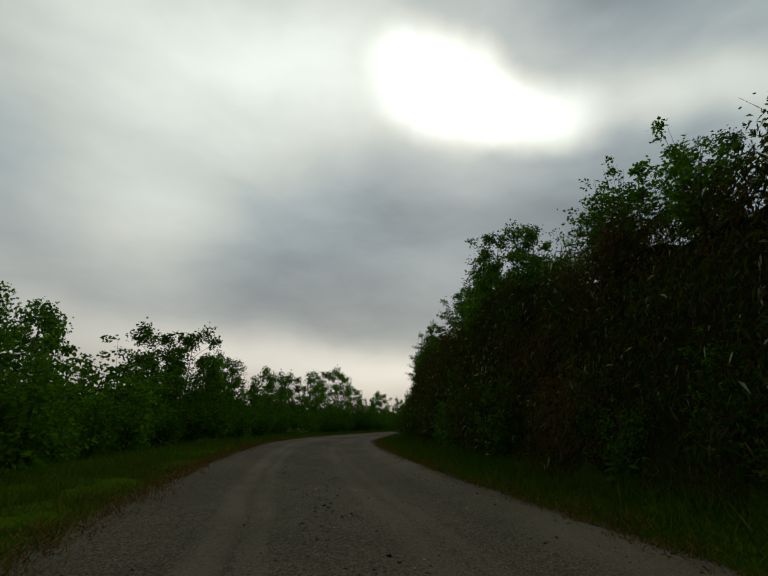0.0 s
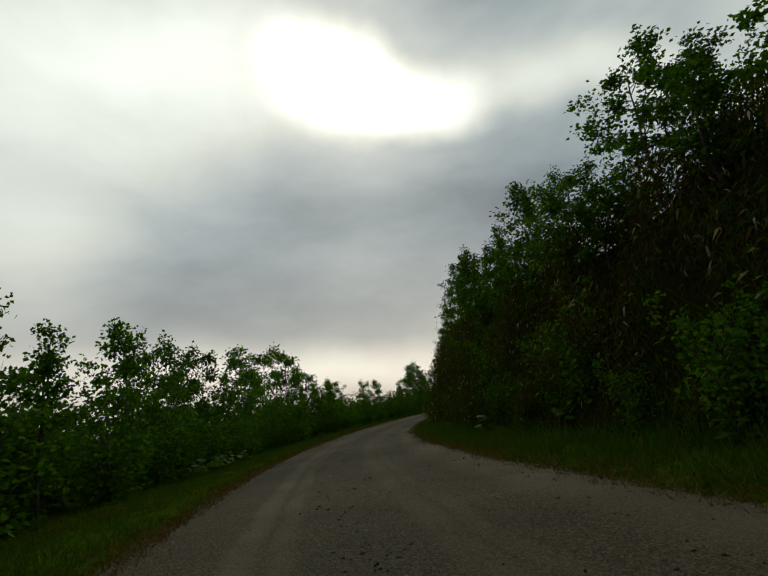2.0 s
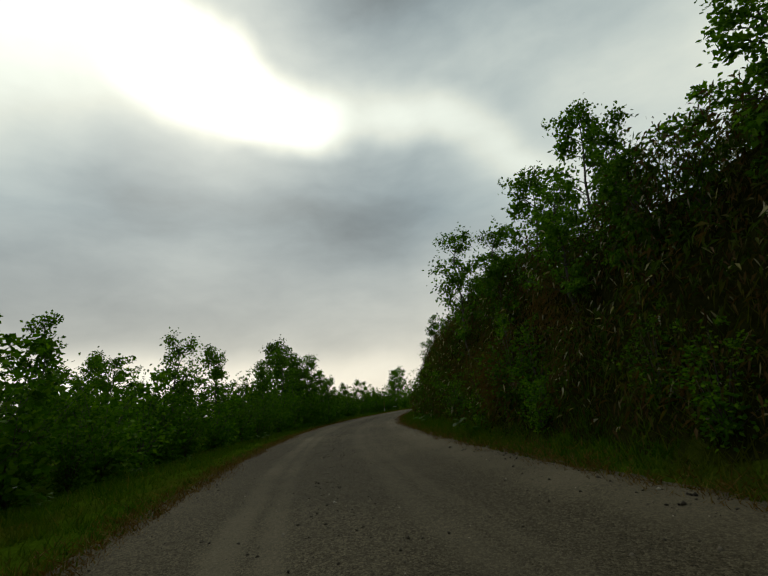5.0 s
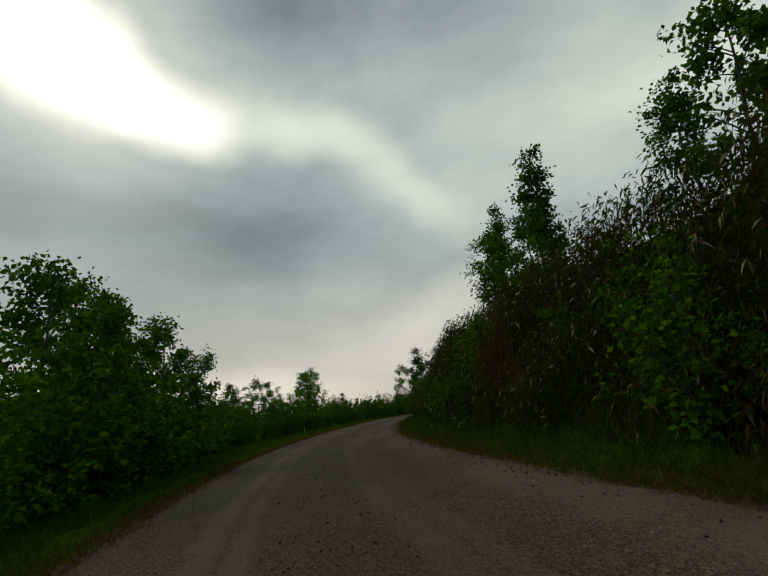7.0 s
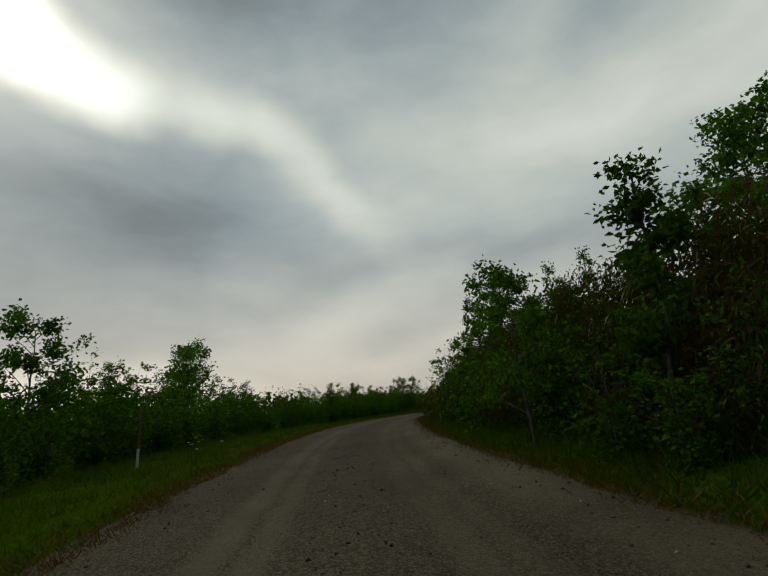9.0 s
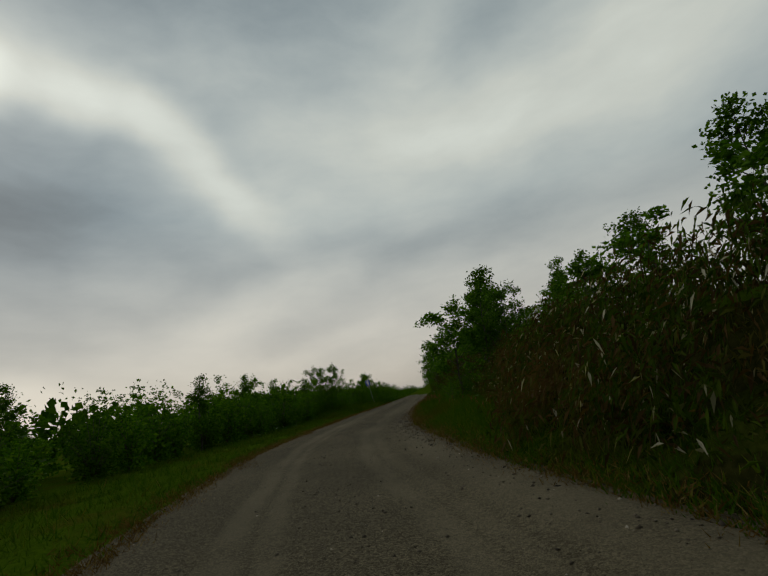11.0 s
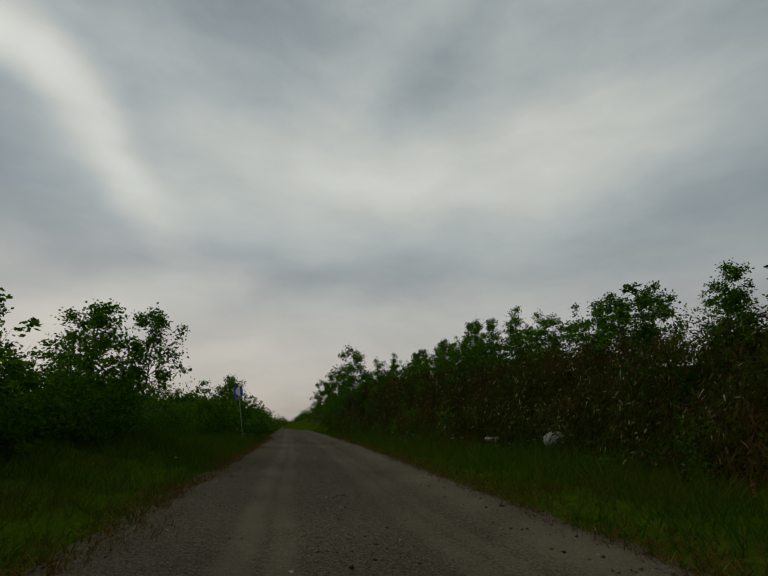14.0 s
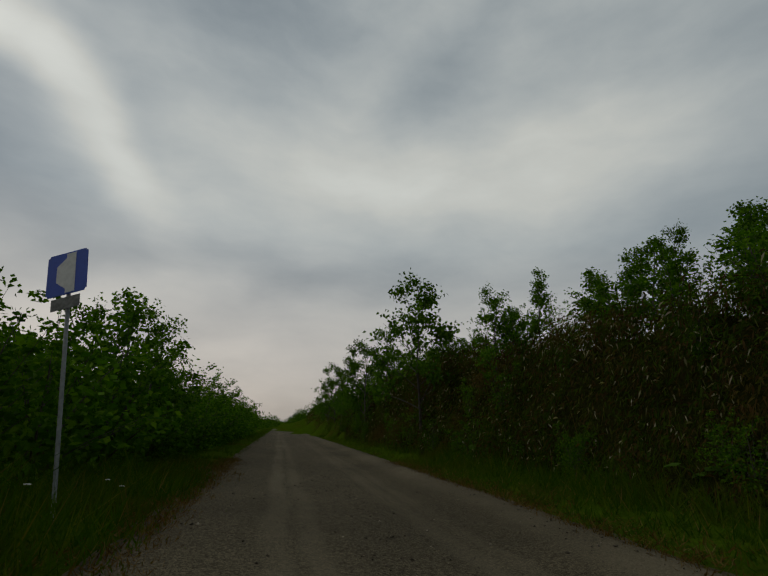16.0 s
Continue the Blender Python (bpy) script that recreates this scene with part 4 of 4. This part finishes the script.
def build_stones():
    """Loose stones on the road: thick along the edges and the middle, few in the wheel tracks."""
    rng = np.random.default_rng(29)
    n = 28000
    s = rng.uniform(-1, 190, n)
    mix = rng.random(n)
    rim = rng.choice((-1, 1, 1), n)
    lat = np.where(mix < 0.42, rim * (np.where(rim > 0, right_edge(s), HALF) - 0.05 + rng.normal(0, 0.34, n)), np.where(mix < 0.75, -0.25 + rng.normal(0, 0.35, n), rng.uniform(-HALF, HALF, n)))
    # rubble washed out along the verge where the bank stands back
    washed = np.arange(n) >= 25800
    s = np.where(washed, 141 + rng.normal(0, 5.5, n), s)
    lat = np.where(washed, right_edge(s) + rng.normal(0.1, 0.38, n), lat)
    x, y, z = place(s, lat)
    size = 0.022 * washed * rng.random(n) ** 2 + 0.006 + 0.017 * rng.random(n) ** 4 + 0.010 * ((mix > 0.42) & (mix < 0.75)) * rng.random(n) ** 2 + 0.014 * (mix < 0.42) * rng.random(n) ** 3
    z = z + road_height(s, lat)
    corner = np.array(((1, 0, 0), (0, 1, 0), (-1, 0, 0), (0, -1, 0), (0, 0, 0.75), (0, 0, -0.5)))
    face = np.array(((0, 1, 4), (1, 2, 4), (2, 3, 4), (3, 0, 4), (1, 0, 5), (2, 1, 5), (3, 2, 5), (0, 3, 5)))
    v = corner[None] * size[:, None, None] * rng.uniform(0.6, 1.3, (n, 6, 3)) + rng.normal(0, 0.15, (n, 6, 3)) * size[:, None, None]
    v = v + np.c_[x, y, z][:, None]
    f = face[None] + (np.arange(n) * 6)[:, None, None]
    tagged(new("loose_stones", np_mesh("loose_stones", v.reshape(-1, 3), f.reshape(-1, 3), STONE)), "loose grey stones scattered over the gravel road", "gravel", kind="stuff")


def build_dead_grass():
    """The withered fringe between the gravel and the green verge."""
    rng = np.random.default_rng(37)
    n = 52000
    s = rng.uniform(-3, 190, n)
    side = rng.choice((-1, 1), n)
    creep = np.array([noise.noise((a * 0.35, b * 5.0, 7.0)) + 0.6 * noise.noise((a * 1.3, b * 5.0, 2.0)) for a, b in zip(s, side > 0)])
    lat = side * (np.where(side > 0, right_edge(s) + 0.12, HALF) + np.abs(rng.normal(0, 0.5, n)) - 0.1 - 0.55 * (creep + 0.1))
    x, y, z = ground_at(s, lat)
    each = 3
    k = np.repeat(np.arange(n), each)
    base = np.c_[x[k], y[k], z[k] - 0.05] + rng.normal(0, 0.05, (n * each, 3)) * (1, 1, 0)
    lean = unit(rng.normal(0, 0.9, (n * each, 3)) * (1, 1, 0) + (0, 0, 0.8))
    tip = base + lean * rng.uniform(0.04, 0.17, (n * each, 1))
    side = unit(np.cross(lean, rng.normal(0, 1, (n * each, 3)))) * rng.uniform(0.004, 0.009, (n * each, 1))
    v = np.stack([base - side, base + side, tip], 1).reshape(-1, 3)
    tagged(new("withered_grass", np_mesh("withered_grass", v, np.arange(len(v)).reshape(-1, 3), DEAD_GRASS)), "withered brown grass fringe at the road's edge", "grass", kind="stuff")


build_thicket()
build_grass()
build_dead_grass()
build_far_scrub()
build_stones()


# ---- the passing-place sign ----
def box(bm, size, at):
    m = Matrix.Translation(at) @ Matrix.Diagonal((*size, 1))
    return bmesh.ops.create_cube(bm, size=1, matrix=m)["verts"]


def build_sign():
    x, y, z = ground_at(179.2, -3.80)
    root = tagged(new("road_sign"), "blue square passing-place sign on a thin steel pole", "road sign")
    road_way = 75.4
    root.matrix_basis = pose(float(x[0]), float(y[0]), float(z[0]), 0, -14, -road_way - 24)
    v, f = tubes([(((0, 0, -0.1), (0, 0, 1.5), (0, 0, 3.24)), (0.024, 0.024, 0.024))], 12)
    part("pole", smooth(np_mesh("pole", v, f, STEEL)), root)
    bm = bmesh.new()
    box(bm, (0.6, 0.012, 0.6), (0, -0.045, 2.98))
    bmesh.ops.bevel(bm, geom=[e for e in bm.edges if abs(e.verts[0].co.y - e.verts[1].co.y) > 0.005], offset=0.03, segments=3, affect="EDGES")
    board = bm_part("board", bm, BLUE, root, "blue square sheet")
    bm = bmesh.new()
    shape = ((-0.01, -0.28), (0.13, -0.28), (0.13, 0.28), (-0.01, 0.28), (-0.01, 0.22), (-0.15, 0.11), (-0.15, -0.11), (-0.01, -0.22))
    lo = [bm.verts.new((px, -0.053, 2.98 + pz)) for px, pz in shape]
    face = bm.faces.new(lo)
    up = bmesh.ops.extrude_face_region(bm, geom=[face])["geom"]
    bmesh.ops.translate(bm, verts=[g for g in up if isinstance(g, bmesh.types.BMVert)], vec=(0, -0.003, 0))
    bmesh.ops.recalc_face_normals(bm, faces=bm.faces)
    bm_part("road_symbol", bm, WHITE, board, "white road shape with a bay")
    bm = bmesh.new()
    box(bm, (0.42, 0.01, 0.16), (0, -0.045, 2.56))
    plate = bm_part("lower_plate", bm, GREY_PLATE, root, "small weathered grey plate")
    bm = bmesh.new()
    for dz in (2.80, 3.16):
        box(bm, (0.12, 0.03, 0.03), (0, -0.025, dz))
    bm_part("bracket", bm, STEEL, root)


def build_marker_pole():
    """A leaning snow pole: faded red above, white below."""
    x, y, z = ground_at(114.0, -5.4)
    root = tagged(new("marker_pole"), "thin leaning marker pole, white below and faded red above", "marker pole")
    root.matrix_basis = pose(float(x[0]), float(y[0]), float(z[0]) - 0.05, 4, -7, 30)
    v, f = tubes([(((0, 0, 0), (0, 0, 0.5)), (0.03, 0.03))], 10)
    part("lower_pole", smooth(np_mesh("lower_pole", v, f, WHITE)), root, "white lower length")
    v, f = tubes([(((0, 0, 0.5), (0, 0, 1.45)), (0.026, 0.024)), (((0, 0, 1.45), (0, 0, 1.47)), (0.024, 0.004))], 10)
    part("upper_pole", smooth(np_mesh("upper_pole", v, f, RED)), root, "faded red upper length")


def build_flowers():
    rng = np.random.default_rng(41)
    v, f = tubes([(((0, 0, -0.05), (0.02, 0, 0.25), (0.03, 0.01, 0.5)), (0.006, 0.005, 0.004))], 5)
    n = 26
    a, r = np.arange(n) * 2.4, 0.0055 * np.sqrt(np.arange(n))
    base = np.c_[0.03 + np.cos(a) * r, 0.01 + np.sin(a) * r, 0.51 - r * 0.25]
    way = unit(np.c_[np.cos(a) * 0.8, np.sin(a) * 0.8, 0.5 + 0 * a])
    pv, pf = leaves(base, way, unit(rng.normal(0, 1, (n, 3))), 0.014, 0.012, 0.05)
    root = plant("white_flower", (smooth(np_mesh("stalk", v, f, GRASS)), np_mesh("bloom", pv, pf, PETAL)), ("stalk", "bloom"), "small white wild flower standing in the grass verge", "flower", "verge flowers")
    spots = ((111.2, -3.0), (111.8, -3.3), (112.6, -2.95), (113.2, -3.7), (113.8, -4.1), (114.1, -3.9), (115.5, -4.6), (179.4, -3.4), (179.0, -3.1), (178.2, -3.7),
             (40.5, -5.4), (42, -5.6), (43, -5.2), (61, -5.5), (63, -5.3), (66, -5.6), (106.6, 3.0), (107.4, 3.2), (141.5, -3.6), (143.2, -3.9), (160.4, -3.3), (163, 3.5), (9.4, 3.3), (139.2, 4.0))
    for s, lat in spots:
        stand(root, s, lat, rng.uniform(0.7, 1.1), rng.uniform(0, 360), 0.02)


def build_sorrel():
    """Stalks with loose red seed heads in the verge below the bank."""
    rng = np.random.default_rng(47)
    v, f = tubes([(((0, 0, -0.05), (0.015, 0.01, 0.3), (0.03, 0.0, 0.6)), (0.005, 0.004, 0.003))], 4)
    n = 34
    up = rng.uniform(0.3, 0.62, n)
    base = np.c_[0.05 * up, 0.01 * np.ones(n), up]
    way = unit(rng.normal(0, 1, (n, 3)) * (1, 1, 0.3) + (0, 0, 0.4))
    pv, pf = leaves(base, way, rng.normal(0, 1, (n, 3)), 0.05, 0.03, 0.1)
    root = plant("sorrel", (smooth(np_mesh("stalk", v, f, GRASS)), np_mesh("seed_head", pv, pf, SORREL)), ("stalk", "seed_head"), "red sorrel seed head standing in the green verge", "sorrel", "verge sorrel")
    for middle, low, high, count in ((134, 4.0, 5.4, 6), (138, 3.8, 5.4, 5), (143, 3.4, 5.0, 6), (150.5, 2.9, 3.9, 16), (153, 3.0, 4.4, 8), (170, 3.4, 4.8, 7)):
        for _ in range(count):
            stand(root, middle + rng.normal(0, 0.9), rng.uniform(low, high), rng.uniform(0.5, 0.9), rng.uniform(0, 360), 0.02)


def build_dead_sapling():
    """A bare forked stem that stands out of the scrub."""
    x, y, z = ground_at(177.0, 8.3)
    root = tagged(new("dead_sapling"), "bare forked grey sapling standing out of the scrub", "dead tree")
    root.matrix_basis = pose(float(x[0]), float(y[0]), float(z[0]) - 0.1, 0, 0, 0)
    a = np.array((math.sin(radians(-100)), math.cos(radians(-100)), 0))
    stem = np.array([(0, 0, 0), (0, 0, 1.1), (0, 0, 1.75)]) + np.outer((0, 0.1, 0.35), a)
    v, f = tubes([(stem, (0.035, 0.028, 0.02))], 6)
    part("trunk", smooth(np_mesh("trunk", v, f, BARK)), root)
    tip = stem[-1]
    for out, up in ((0.75, 0.35), (0.45, 0.75), (0.95, -0.02)):
        v, f = tubes([(np.stack([tip, tip + a * out * 0.5 + (0, 0, up * 0.6), tip + a * out + (0, 0, up)]), (0.018, 0.012, 0.005))], 5)
        part("branch", smooth(np_mesh("branch", v, f, BARK)), root)


def build_log():
    x, y, z = ground_at(165.8, 5.9)
    rng = np.random.default_rng(43)
    w = np.linspace(0, 1, 7)
    p = np.c_[(w - 0.5) * 0.95, 0.03 * np.sin(w * 5), 0.12 + 0.02 * w]
    v, f = tubes([(p, 0.055 + 0.012 * np.cos(w * 7))], 9)
    v = v + rng.normal(0, 0.004, v.shape)
    ob = new("log", smooth(np_mesh("log", v, f, PALE_WOOD)))
    ob.matrix_basis = pose(float(x[0]), float(y[0]), float(z[0]), 0, 3, 20)
    tagged(ob, "short pale weathered log lying in the verge", "log")


def build_boulder():
    x, y, z = ground_at(161.9, 6.1)
    bm = bmesh.new()
    bmesh.ops.create_icosphere(bm, subdivisions=3, radius=0.33)
    for v in bm.verts:
        n = noise.noise(v.co * 1.6) * 0.3 + noise.noise(v.co * 5) * 0.07
        v.co *= 1 + n
        v.co.z *= 0.75
    me = bpy.data.meshes.new("boulder")
    bm.to_mesh(me)
    bm.free()
    me.materials.append(PALE_STONE)
    ob = new("boulder", smooth(me))
    ob.matrix_basis = pose(float(x[0]), float(y[0]), float(z[0]) + 0.14, 0, 0, 40)
    tagged(ob, "pale grey boulder at the foot of the bank", "boulder")


build_marker_pole()
build_flowers()
build_sorrel()
build_dead_sapling()
build_log()
build_boulder()


build_sign()
